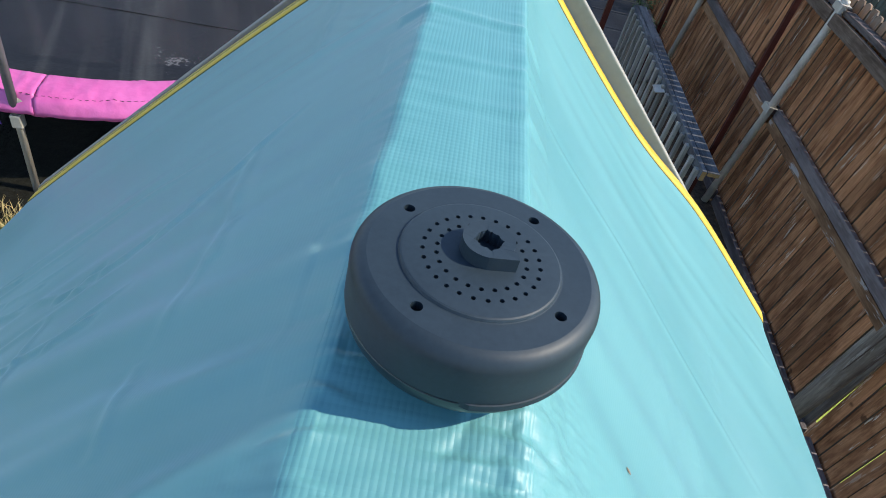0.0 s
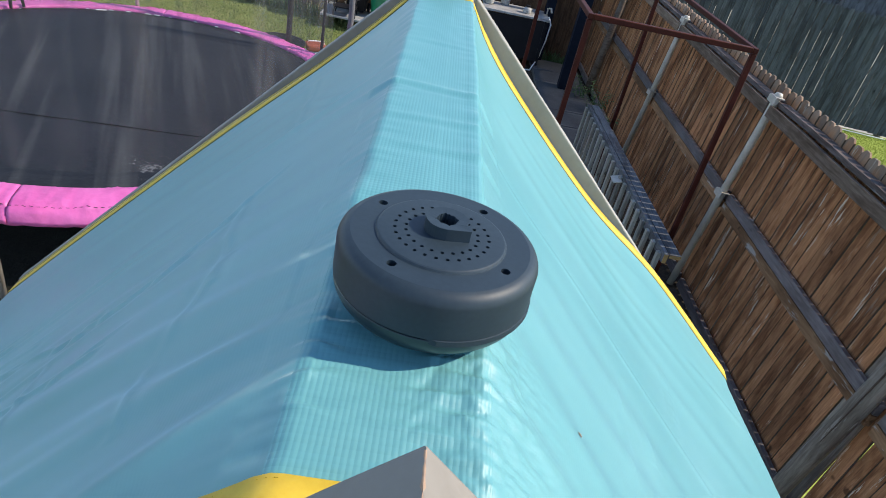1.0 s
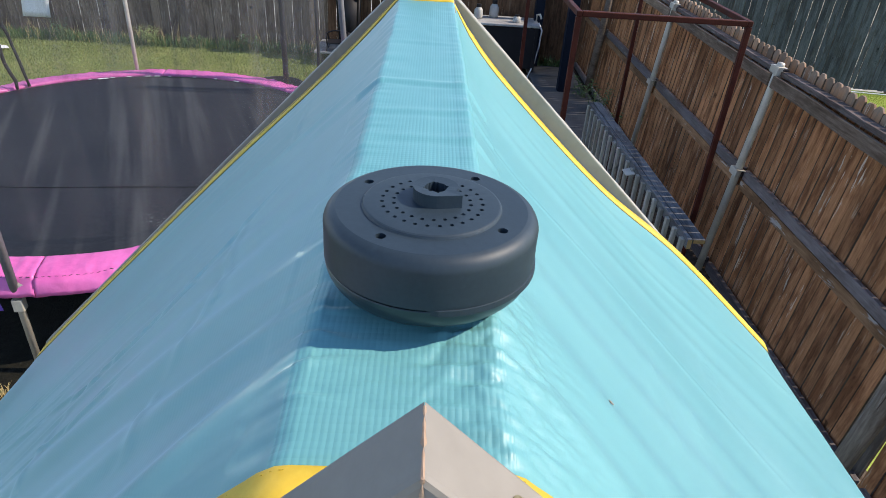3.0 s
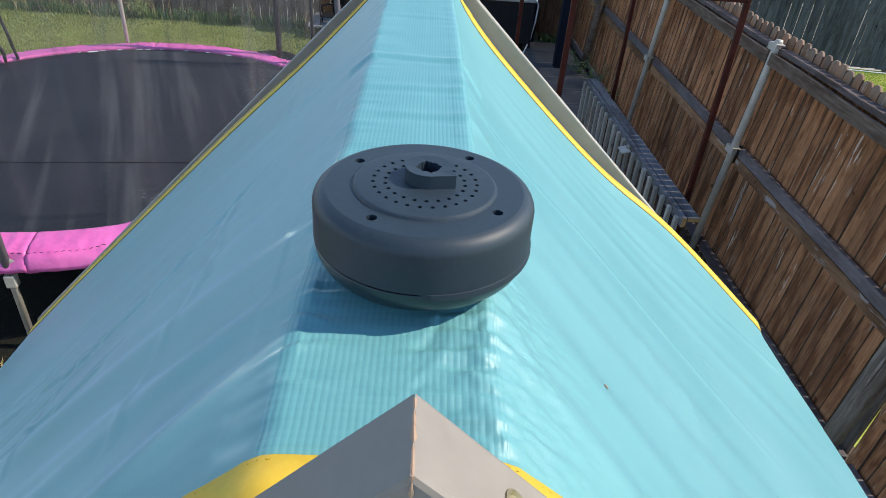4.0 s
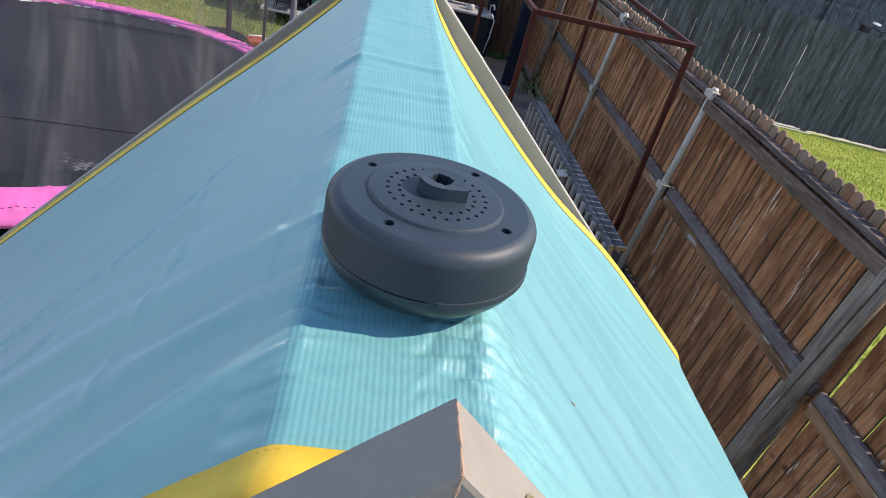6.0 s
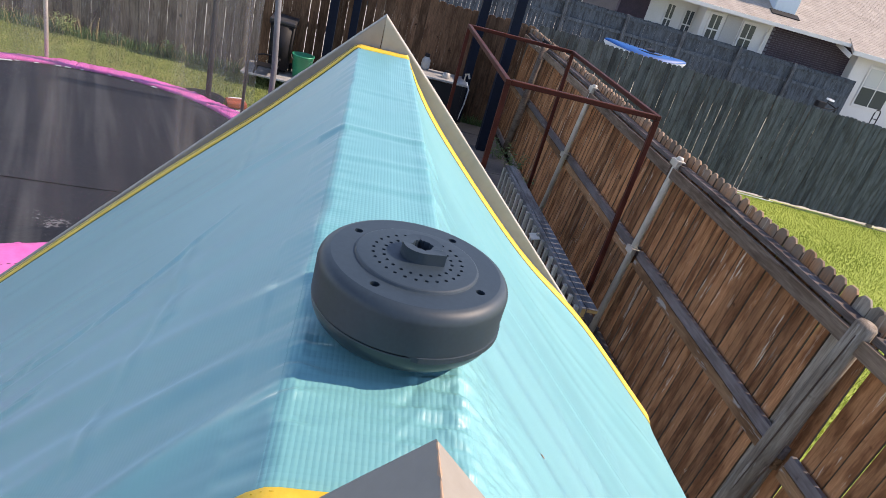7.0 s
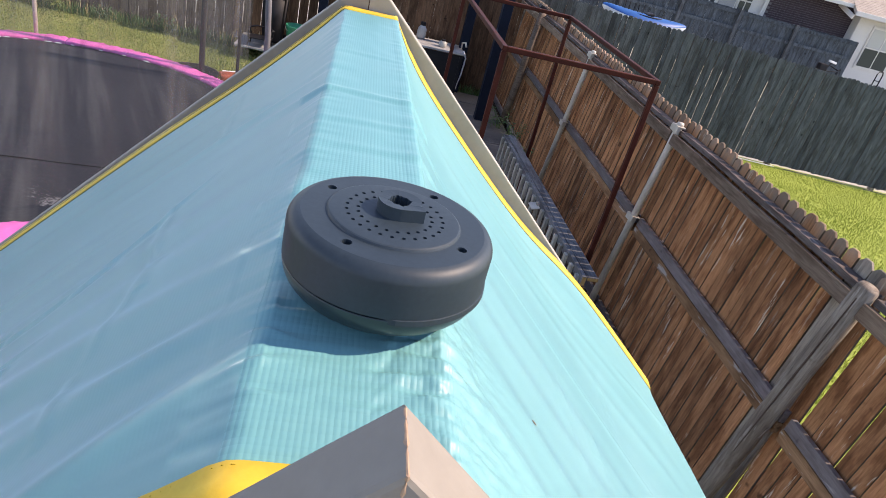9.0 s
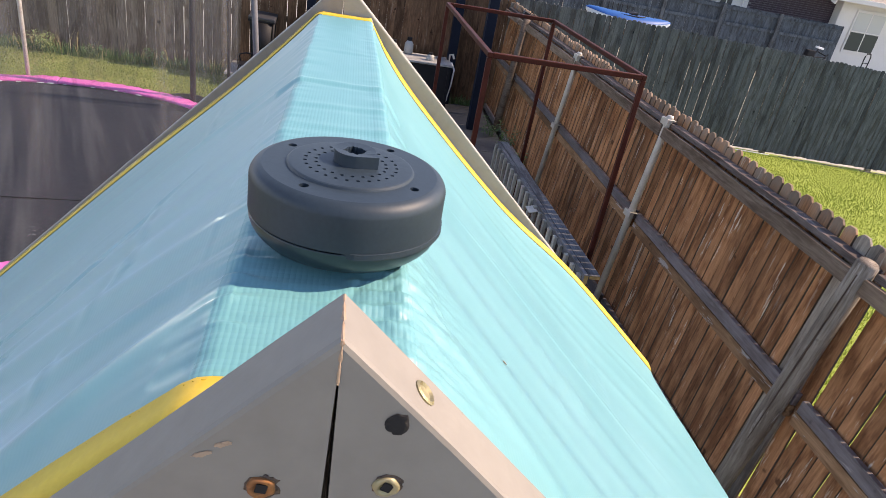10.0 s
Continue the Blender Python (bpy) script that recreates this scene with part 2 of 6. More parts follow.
M_BLACKROPE = surface("black_webbing", (0.008, 0.008, 0.009), (0.02, 0.02, 0.022), 0.8)
M_RED = surface("red_oxide_steel", (0.036, 0.009, 0.006), (0.085, 0.020, 0.012), 0.6, 0.0, scale=9, fine=140, relief=0.0006, spec=0.12)
M_YCAP = surface("bare_end_grain", (0.24, 0.14, 0.05), (0.46, 0.29, 0.11), 0.6)
M_NAVY = surface("dark_blue_post_paint", (0.004, 0.007, 0.015), (0.008, 0.013, 0.026), 0.7, scale=6, spec=0.15)
M_FENCE = wood("stained_cedar", (0.200, 0.090, 0.045), (0.53, 0.248, 0.120), (0.66, 0.58, 0.48), 0.75, tint=0.6, stains=0.85, bleached_top=1.72)
M_FENCEBROWN = wood("dark_cedar", (0.065, 0.036, 0.022), (0.24, 0.138, 0.085), (0.32, 0.26, 0.21), 0.3, tint=0.6)
M_FENCEBACK = wood("weathered_cedar", (0.090, 0.064, 0.047), (0.30, 0.226, 0.170), (0.42, 0.37, 0.31), 0.5, tint=0.6)
M_FENCEFAR = wood("dark_silvered_cedar", (0.036, 0.048, 0.060), (0.100, 0.126, 0.150), (0.18, 0.21, 0.235), 0.5, tint=0.4)
M_EDGE = surface("dark_board_edge", (0.055, 0.038, 0.029), (0.120, 0.084, 0.064), 0.9, scale=6, fine=60, spec=0.2)
M_FENCEGREY = wood("silvered_cedar", (0.040, 0.048, 0.056), (0.120, 0.140, 0.158), (0.24, 0.27, 0.29), 0.30, tint=0.6)
M_RAILING = wood("silvered_railing", (0.080, 0.086, 0.096), (0.19, 0.20, 0.215), (0.33, 0.34, 0.355), 0.6, axis=1)
M_BALUSTER = wood("silvered_baluster", (0.22, 0.215, 0.185), (0.42, 0.41, 0.37), (0.55, 0.54, 0.50), 0.6, stains=0.4)
M_RAIL = wood("weathered_rail", (0.098, 0.083, 0.087), (0.215, 0.188, 0.192), (0.35, 0.325, 0.32), 0.6, axis=1, rough=0.5, spec=0.5)
M_RAILFACE = wood("peeling_rail_face", (0.16, 0.085, 0.045), (0.36, 0.205, 0.115), (0.44, 0.43, 0.42), 0.75, axis=1)
M_RAILTOP = wood("greyed_rail_face", (0.125, 0.086, 0.063), (0.285, 0.212, 0.162), (0.40, 0.365, 0.34), 0.6, axis=1)
M_CAP = wood("mildewed_cap", (0.065, 0.052, 0.050), (0.165, 0.138, 0.130), (0.28, 0.26, 0.25), 0.5, axis=1)
M_RAILX = wood("weathered_rail_across", (0.10, 0.075, 0.06), (0.24, 0.19, 0.155), (0.36, 0.35, 0.34), 0.7, axis=0)
M_WPOST = wood("grey_post", (0.145, 0.120, 0.098), (0.37, 0.320, 0.268), (0.46, 0.42, 0.38), 0.5)
M_BIN = surface("black_bin_plastic", (0.006, 0.006, 0.008), (0.014, 0.014, 0.017), 0.6, spec=0.25)
M_BINLID = surface("dark_bin_lid", (0.020, 0.020, 0.022), (0.045, 0.045, 0.047), 0.5)
M_GREEN = surface("green_bucket_plastic", (0.005, 0.20, 0.10), (0.01, 0.28, 0.15), 0.4)
M_WHITE = surface("white_plastic", (0.70, 0.70, 0.70), (0.84, 0.84, 0.83), 0.5)
M_JAR = surface("cloudy_plastic", (0.26, 0.26, 0.24), (0.42, 0.42, 0.40), 0.5)
M_ORANGE = surface("orange_red_plastic", (0.26, 0.06, 0.03), (0.36, 0.09, 0.045), 0.5)
M_KAYAKB = surface("blue_hull", (0.003, 0.070, 0.25), (0.006, 0.115, 0.36), 0.5, scale=3, spec=0.3)
M_KAYAKW = surface("pale_hull", (0.55, 0.62, 0.66), (0.70, 0.76, 0.78), 0.4, scale=3)
M_STEELTOP = surface("worn_table_top", (0.22, 0.22, 0.22), (0.55, 0.54, 0.52), 0.5, 0.3, scale=6, fine=40)
M_GRASSBLADE = surface("grass_blades", (0.120, 0.170, 0.055), (0.31, 0.36, 0.14), 0.7, scale=1.3, fine=14, spec=0.1)
M_GRASSBRIGHT = surface("lush_grass_blades", (0.20, 0.29, 0.045), (0.44, 0.50, 0.13), 0.7, scale=1.6, fine=14, spec=0.1)
M_STRAW = surface("dry_grass", (0.38, 0.29, 0.12), (0.60, 0.49, 0.25), 0.8, scale=6, fine=40)
M_LEAF = surface("weed_leaf", (0.03, 0.075, 0.02), (0.09, 0.16, 0.05), 0.5, scale=5, fine=40)
M_BRICK = surface("mortar", (0.098, 0.098, 0.112), (0.14, 0.138, 0.154), 0.85, scale=3, fine=18)
M_BRICKFACE = surface("brick_face", (0.020, 0.014, 0.022), (0.058, 0.036, 0.050), 0.85, scale=6, fine=30)
M_SIDING = surface("cream_siding", (0.50, 0.495, 0.475), (0.60, 0.595, 0.575), 0.7, scale=1, fine=20)
M_GREYWALL = surface("grey_wall", (0.28, 0.28, 0.27), (0.38, 0.38, 0.37), 0.8, scale=1, fine=20)
M_CHASE = surface("pale_blue_siding", (0.42, 0.50, 0.56), (0.52, 0.60, 0.66), 0.7, scale=1, fine=10)
M_SHINGLE = surface("tan_shingle", (0.27, 0.235, 0.205), (0.42, 0.37, 0.325), 0.9, scale=2.5, fine=14, relief=0.004, spec=0.2)
M_GLASS, gnt, gb = node_mat("window_glass", 0.12, 0.0, 0.3)
gb.inputs["Base Color"].default_value = (0.045, 0.055, 0.062, 1)
M_SLAB = surface("cast_concrete", (0.060, 0.059, 0.058), (0.130, 0.127, 0.124), 0.8, scale=4, fine=60, relief=0.002, spec=0.3)
M_BLIND, gnt, gb = node_mat("window_blind", 0.12, 0.0, 0.6)
gb.inputs["Base Color"].default_value = (0.40, 0.42, 0.43, 1)


def ground_material():
    """Lawn with worn earth beside the fence and, under the trampoline, soil with its shade put into the colour."""
    m, nt, b = node_mat("lawn_soil", 0.95, 0.0, 0.2)
    v = coords(nt)
    sep = nt.nodes.new("ShaderNodeSeparateXYZ")
    nt.links.new(v, sep.inputs[0])
    big = noise_tex(nt, v, 0.7, 5)
    small = noise_tex(nt, v, 22.0, 4)
    blade = noise_tex(nt, v, 120.0, 3)
    f = math_node(nt, "ADD", math_node(nt, "MULTIPLY", big, 0.4), math_node(nt, "MULTIPLY", small, 0.6))
    grass = ramp(nt, f, [(0.34, (0.07, 0.10, 0.02)), (0.5, (0.15, 0.18, 0.05)), (0.66, (0.28, 0.26, 0.11))])
    soil = ramp(nt, f, [(0.35, (0.035, 0.025, 0.018)), (0.65, (0.11, 0.08, 0.058))])
    lush = ramp(nt, f, [(0.34, (0.18, 0.25, 0.035)), (0.66, (0.35, 0.41, 0.090))])
    wob = math_node(nt, "MULTIPLY", math_node(nt, "SUBTRACT", big, 0.5), 1.6)
    xw = math_node(nt, "ADD", sep.outputs[0], wob)
    bare = math_node(nt, "GREATER_THAN", xw, 0.2)
    over = math_node(nt, "GREATER_THAN", sep.outputs[0], 2.66)
    c = mix(nt, grass, soil, bare)
    c = mix(nt, c, lush, over)
    pale = ramp(nt, f, [(0.34, (0.34, 0.33, 0.28)), (0.66, (0.52, 0.50, 0.44))])
    c = mix(nt, c, pale, math_node(nt, "GREATER_THAN", sep.outputs[1], 11.2))
    # bare soil where the trampoline stands, its shade put into the colour
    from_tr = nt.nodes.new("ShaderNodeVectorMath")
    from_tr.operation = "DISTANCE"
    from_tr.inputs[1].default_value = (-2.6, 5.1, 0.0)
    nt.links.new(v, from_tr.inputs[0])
    soil_in_shade = ramp(nt, f, [(0.35, (0.005, 0.005, 0.003)), (0.65, (0.014, 0.014, 0.009))])
    c = mix(nt, c, soil_in_shade, math_node(nt, "LESS_THAN", math_node(nt, "ADD", from_tr.outputs["Value"], math_node(nt, "MULTIPLY", wob, 0.25)), 2.45))
    # unseen pale ground round the camera, added to bounce light onto the boards
    slab = ramp(nt, f, [(0.34, (0.34, 0.335, 0.33)), (0.66, (0.46, 0.452, 0.445))])
    bounce_area = math_node(nt, "MULTIPLY", math_node(nt, "LESS_THAN", sep.outputs[1], 0.9), math_node(nt, "GREATER_THAN", sep.outputs[1], -9.0))
    bounce_area = math_node(nt, "MULTIPLY", bounce_area, math_node(nt, "MULTIPLY", math_node(nt, "LESS_THAN", sep.outputs[0], 2.6), math_node(nt, "GREATER_THAN", sep.outputs[0], -9.0)))
    c = mix(nt, c, slab, bounce_area)
    nt.links.new(c, b.inputs["Base Color"])
    bump(nt, b, math_node(nt, "ADD", small, math_node(nt, "MULTIPLY", blade, 0.4)), 0.8, 0.02)
    return m


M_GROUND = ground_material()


def net_material():
    """Fine black mesh, mostly open."""
    m = bpy.data.materials.new("safety_net")
    m.use_nodes = True
    nt = m.node_tree
    out = nt.nodes["Material Output"]
    b = nt.nodes["Principled BSDF"]
    b.inputs["Base Color"].default_value = (0.15, 0.147, 0.15, 1)
    b.inputs["Roughness"].default_value = 0.7
    tr = nt.nodes.new("ShaderNodeBsdfTransparent")
    mx = nt.nodes.new("ShaderNodeMixShader")
    v = coords(nt, (1.25, 1.25, 0.10))
    f = ramp(nt, noise_tex(nt, v, 4.2, 3), [(0.38, (0.07,) * 3), (0.56, (0.13,) * 3), (0.70, (0.34,) * 3)])
    nt.links.new(f, mx.inputs[0])
    nt.links.new(tr.outputs[0], mx.inputs[1])
    nt.links.new(b.outputs[0], mx.inputs[2])
    nt.links.new(mx.outputs[0], out.inputs["Surface"])
    return m


M_NET = net_material()


# ---- mesh helpers ----
def mesh_ob(name, bm, material, parent=None, smooth=False, label=""):
    me = bpy.data.meshes.new(name)
    bm.to_mesh(me)
    bm.free()
    if material:
        me.materials.append(material)
    if smooth:
        me.polygons.foreach_set("use_smooth", [True] * len(me.polygons))
    ob = new(name, me)
    if parent:
        ob.parent = parent
    if label:
        ob["label"] = label
    return ob


def empty(name, label, category, group="", at=(0, 0, 0), kind=""):
    ob = new(name)
    ob.empty_display_size = 0.1
    ob.location = at
    return tagged(ob, label, category, group, kind)


def box(bm, size, at=(0, 0, 0), rot=(0, 0, 0), bevel=0.0):
    before = set(bm.verts)
    r = bmesh.ops.create_cube(bm, size=1.0)
    vs = r["verts"]
    bmesh.ops.scale(bm, vec=size, verts=vs)
    if bevel:
        es = {e for v in vs for e in v.link_edges}
        bmesh.ops.bevel(bm, geom=list(es), offset=bevel, segments=2, profile=0.6, affect="EDGES")
        vs = [v for v in bm.verts if v not in before]
    bmesh.ops.transform(bm, matrix=pose(*at, *rot), verts=vs)
    return vs


def new_box(size, at=(0, 0, 0), rot=(0, 0, 0), bevel=0.0):
    bm = bmesh.new()
    box(bm, size, at, rot, bevel)
    return bm


def tube(bm, pts, r, sides=10, cap=True):
    """A round bar along a line of points; r may be one radius or one for each point."""
    pts = [Vector(p) for p in pts]
    rs = r if isinstance(r, (list, tuple)) else [r] * len(pts)
    rings = []
    for i, p in enumerate(pts):
        d = (pts[min(i + 1, len(pts) - 1)] - pts[max(i - 1, 0)]).normalized()
        ref = Vector((0, 0, 1)) if abs(d.z) < 0.9 else Vector((1, 0, 0))
        a = d.cross(ref).normalized()
        b = d.cross(a)
        rings.append([bm.verts.new(p + rs[i] * (math.cos(k * 2 * math.pi / sides) * a + math.sin(k * 2 * math.pi / sides) * b)) for k in range(sides)])
    for ra, rb in zip(rings, rings[1:]):
        for k in range(sides):
            bm.faces.new((ra[k], ra[(k + 1) % sides], rb[(k + 1) % sides], rb[k]))
    if cap:
        bm.faces.new(rings[0][::-1])
        bm.faces.new(rings[-1])
    bmesh.ops.recalc_face_normals(bm, faces=bm.faces)


def new_tube(pts, r, sides=10):
    bm = bmesh.new()
    tube(bm, pts, r, sides)
    return bm


def lathe(bm, profile, steps=48, close=True):
    """Turns a line of (radius, height) round the z axis."""
    rings = []
    for r, z in profile:
        if r < 1e-6:
            rings.append([bm.verts.new((0, 0, z))])
        else:
            rings.append([bm.verts.new((r * math.cos(2 * math.pi * k / steps), r * math.sin(2 * math.pi * k / steps), z)) for k in range(steps)])
    for a, b in zip(rings, rings[1:]):
        for k in range(steps):
            q = (k + 1) % steps
            if len(a) == 1 and len(b) > 1:
                bm.faces.new((a[0], b[q], b[k]))
            elif len(b) == 1 and len(a) > 1:
                bm.faces.new((a[k], a[q], b[0]))
            elif len(a) > 1:
                bm.faces.new((a[k], a[q], b[q], b[k]))
    bmesh.ops.recalc_face_normals(bm, faces=bm.faces)


def new_lathe(profile, steps=48, at=None):
    bm = bmesh.new()
    lathe(bm, profile, steps)
    if at:
        bmesh.ops.translate(bm, vec=at, verts=bm.verts)
    return bm


def square_tube(bm, a, b, w, bevel=0.004):
    a, b = Vector(a), Vector(b)
    d = b - a
    q = d.to_track_quat("Z", "X").to_matrix().to_4x4()
    before = set(bm.verts)
    r = bmesh.ops.create_cube(bm, size=1.0)
    bmesh.ops.scale(bm, vec=(w, w, d.length), verts=r["verts"])
    es = {e for v in r["verts"] for e in v.link_edges}
    bmesh.ops.bevel(bm, geom=list(es), offset=bevel, segments=1, affect="EDGES")
    vs = [v for v in bm.verts if v not in before]
    bmesh.ops.transform(bm, matrix=Matrix.Translation((a + b) / 2) @ q, verts=vs)


def new_square_tube(a, b, w):
    bm = bmesh.new()
    square_tube(bm, a, b, w)
    return bm


def parent_to(ob, parent):
    """Keeps ob's world place when it goes under a thing that stands at its base."""
    ob.parent = parent
    if parent.parent is None:
        ob.matrix_parent_inverse = Matrix.Translation(-parent.location)
    return ob


def part(name, bm, material, parent, label="", smooth=False):
    return parent_to(mesh_ob(name, bm, material, None, smooth, label), parent)


def put_mesh(name, me, parent, m=None):
    ob = new(name, me)
    if m is not None:
        ob.matrix_basis = m
    return parent_to(ob, parent)


def from_grid(name, pts, nu, nv, material, uvs=None, smooth=True):
    """One mesh of nu by nv points, row by row."""
    faces = [(j * nu + i, j * nu + i + 1, (j + 1) * nu + i + 1, (j + 1) * nu + i) for j in range(nv - 1) for i in range(nu - 1)]
    me = bpy.data.meshes.new(name)
    me.from_pydata([tuple(p) for p in pts], [], faces)
    if uvs is not None:
        lay = me.uv_layers.new(name="uv")
        idx = np.empty(len(me.loops), dtype=np.int32)
        me.loops.foreach_get("vertex_index", idx)
        lay.data.foreach_set("uv", np.asarray(uvs, dtype=np.float32)[idx].ravel())
    me.materials.append(material)
    if smooth:
        me.polygons.foreach_set("use_smooth", [True] * len(me.polygons))
    return me


def fbm(x, y, z=0.0):
    return noise.fractal(Vector((x, y, z)), 1.0, 2.0, 3)


# ---- ground ----
def lawn_fall(x):
    """The next yard drops gently away from the side fence."""
    return -0.035 * min(max(x - 2.7, 0.0), 9.5)


def build_ground():
    bm = bmesh.new()
    xs = [-400, -60, -20] + [-12 + 0.6 * i for i in range(56)] + [40, 90, 400]
    ys = [-400, -60, -10] + [-4 + 0.6 * i for i in range(56)] + [50, 120, 900]
    grid = [[bm.verts.new((x, y, 0.025 * noise.noise(Vector((x * 0.35, y * 0.35, 0))) if abs(x) < 30 and -5 < y < 32 else 0.0)) for x in xs] for y in ys]
    for v in bm.verts:
        v.co.z += lawn_fall(v.co.x)
    for j in range(len(ys) - 1):
        for i in range(len(xs) - 1):
            bm.faces.new((grid[j][i], grid[j][i + 1], grid[j + 1][i + 1], grid[j + 1][i]))
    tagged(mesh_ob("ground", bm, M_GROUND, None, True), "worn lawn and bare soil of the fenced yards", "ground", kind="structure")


build_ground()

# ---- playhouse roof ----
RIDGE_X, HALF, RIDGE_Z = -0.0070, 0.0392, 2.7285
Y_NEAR, Y_FAR = 0.004, 0.900
EAVE_R, EAVE_L = 0.700, -0.742


@functools.lru_cache(maxsize=None)
def ridge_half(y, side):
    """Half the ridge's width at a place along it: the folded edges wander."""
    wander = 0.0030 if side < 0 else 0.0018
    near = math.exp(-((y - 0.03) / 0.09) ** 2)
    k = (y - Y_NEAR) / (Y_FAR - Y_NEAR)
    return HALF + wander * noise.fractal(Vector((y * 24, side * 3.1, 0.0)), 1.0, 2.0, 4) + 0.0016 * near * noise.noise(Vector((y * 75, side * 8.0, 2.0))) + (0.007 * k ** 3 if side < 0 else -0.005 * k ** 3)


def off_ridge(x, y):
    """How far a place lies outside the ridge; the edge's wander dies out down the slope."""
    d = abs(x - RIDGE_X) - HALF
    shift = ridge_half(y, -1 if x < RIDGE_X else 1) - HALF
    return d - shift * (math.exp(-d / 0.022) if d > 0 else 1.0)


def tarp_z(x, y):
    d = off_ridge(x, y)
    k = (y - Y_NEAR) / (Y_FAR - Y_NEAR)
    top = RIDGE_Z - 0.0062 * math.exp(-(y / 0.040) ** 2) - 0.0055 * k ** 3
    if d <= -0.004:
        base = top
    elif d < 0.004:
        t = (d + 0.004) / 0.008
        base = top - 0.004 * t * t
    else:
        base = top - d
    if d > 0 and x > 0:
        u = min(d / 0.66, 1.0)
        sag = (1 - math.exp(-u / 0.035)) / (1 + math.exp((u - 0.53) / 0.070))
        base += -0.046 * sag * (1.15 * k - 0.15) + 0.036 * u ** 1.5
    elif d > 0:
        u = min(d / 0.69, 1.0)
        base += -0.006 * k ** 4 * math.exp(-((u - 0.18) / 0.13) ** 2) - 0.010 * u ** 4
        # the cloth bellies out beside the ridge, most in three soft swells
        belly = 0.11 / (1 + math.exp((y - 0.30) / 0.05))
        swell = math.exp(-((y - 0.166 - 0.07 * d) / 0.015) ** 2) + 0.6 * math.exp(-((y - 0.117 + 0.15 * d) / 0.010) ** 2) + 1.1 * math.exp(-((y - 0.077 + 0.28 * d) / 0.016) ** 2)
        base += (belly * 0.12 * (1 - math.exp(-d / 0.12)) + 0.13 * swell * 0.06 * (1 - math.exp(-d / 0.06))) * math.exp(-(d / 0.30) ** 2)
    if y > 0.855:
        turn_up = ((y - 0.855) / 0.045) ** 1.5
        base += (0.009 if x > 0 else 0.002) * turn_up * min(1.0, d / 0.03) if d > 0 else -0.003 * turn_up
    return base


# place along the ridge, slant, width, height, start and end down the slope
FOLDS_L = [
    (0.446, 0.42, 0.008, 0.0020, 0.0, 0.10), (0.430, 0.30, 0.011, -0.0014, 0.0, 0.12), (0.500, 0.18, 0.010, 0.0026, 0.0, 0.22),
    (0.350, -0.20, 0.014, 0.0024, 0.12, 0.70), (0.425, -0.12, 0.006, 0.0016, 0.16, 0.60), (0.330, -0.30, 0.006, 0.0016, 0.20, 0.70),
    (0.300, -0.12, 0.022, 0.0022, 0.03, 0.60), (0.235, -0.05, 0.020, 0.0022, 0.02, 0.55), (0.175, 0.08, 0.018, 0.0009, 0.04, 0.40),
    (0.113, 0.02, 0.011, 0.0024, 0.0, 0.22), (0.070, -0.35, 0.009, 0.0024, 0.0, 0.18), (0.590, 0.16, 0.022, 0.0016, 0.05, 0.60),
    (0.700, 0.10, 0.018, 0.0016, 0.04, 0.40), (0.780, 0.02, 0.020, 0.0014, 0.10, 0.50), (0.470, -0.16, 0.012, 0.0016, 0.20, 0.70)]
FOLDS_R = [
    (0.372, -0.03, 0.005, 0.0010, 0.01, 0.15), (0.410, -0.42, 0.006, 0.0012, 0.10, 0.34), (0.300, -0.42, 0.022, 0.0014, 0.03, 0.40),
    (0.220, -0.45, 0.020, 0.0016, 0.01, 0.45), (0.150, -0.60, 0.016, 0.0016, 0.01, 0.30), (0.095, -0.75, 0.010, 0.0016, 0.0, 0.14),
    (0.520, -0.25, 0.024, 0.0012, 0.03, 0.55), (0.640, -0.15, 0.022, 0.0010, 0.03, 0.50), (0.480, 0.35, 0.012, 0.0014, 0.42, 0.68),
    (0.760, 0.05, 0.024, 0.0010, 0.10, 0.60)]
# wrinkles across the ridge: along it, across it, half length, height, slant
WRINKLES = [
    (0.093, 0.018, 0.022, 0.0011, 0.10), (0.081, 0.026, 0.016, 0.0012, -0.08), (0.071, 0.012, 0.026, 0.0011, 0.12), (0.060, 0.024, 0.018, 0.0012, 0.05),
    (0.050, 0.008, 0.024, 0.0009, -0.10), (0.040, 0.022, 0.020, 0.0010, 0.08), (0.088, -0.042, 0.012, 0.0014, -0.20), (0.069, -0.044, 0.014, 0.0014, 0.15),
    (0.052, -0.040, 0.013, 0.0012, -0.10), (0.104, -0.038, 0.012, 0.0010, 0.10), (0.031, 0.004, 0.030, 0.0008, 0.05)]
# sharp creases: broken lines of (down the slope, along the ridge), with a height
CREASES_L = [
    ([(0.075, 0.394), (0.103, 0.365), (0.148, 0.308), (0.190, 0.290), (0.235, 0.288), (0.328, 0.323), (0.420, 0.335)], 0.0017),
    ([(0.205, 0.304), (0.222, 0.290), (0.240, 0.278)], -0.0020), ([(0.218, 0.150), (0.227, 0.210), (0.232, 0.262)], 0.0015),
    ([(0.094, 0.150), (0.087, 0.234), (0.102, 0.323), (0.106, 0.370)], 0.0012), ([(0.090, 0.085), (0.094, 0.120), (0.099, 0.145)], 0.0012),
    ([(0.096, 0.504), (0.105, 0.620), (0.113, 0.742)], 0.0009), ([(0.150, 0.240), (0.190, 0.215), (0.280, 0.205)], 0.0012),
    ([(0.330, 0.420), (0.400, 0.400), (0.560, 0.420)], 0.0008), ([(0.260, 0.360), (0.330, 0.350), (0.470, 0.375)], 0.0008),
    ([(0.05, 0.52), (0.075, 0.56), (0.10, 0.60)], 0.0010)]
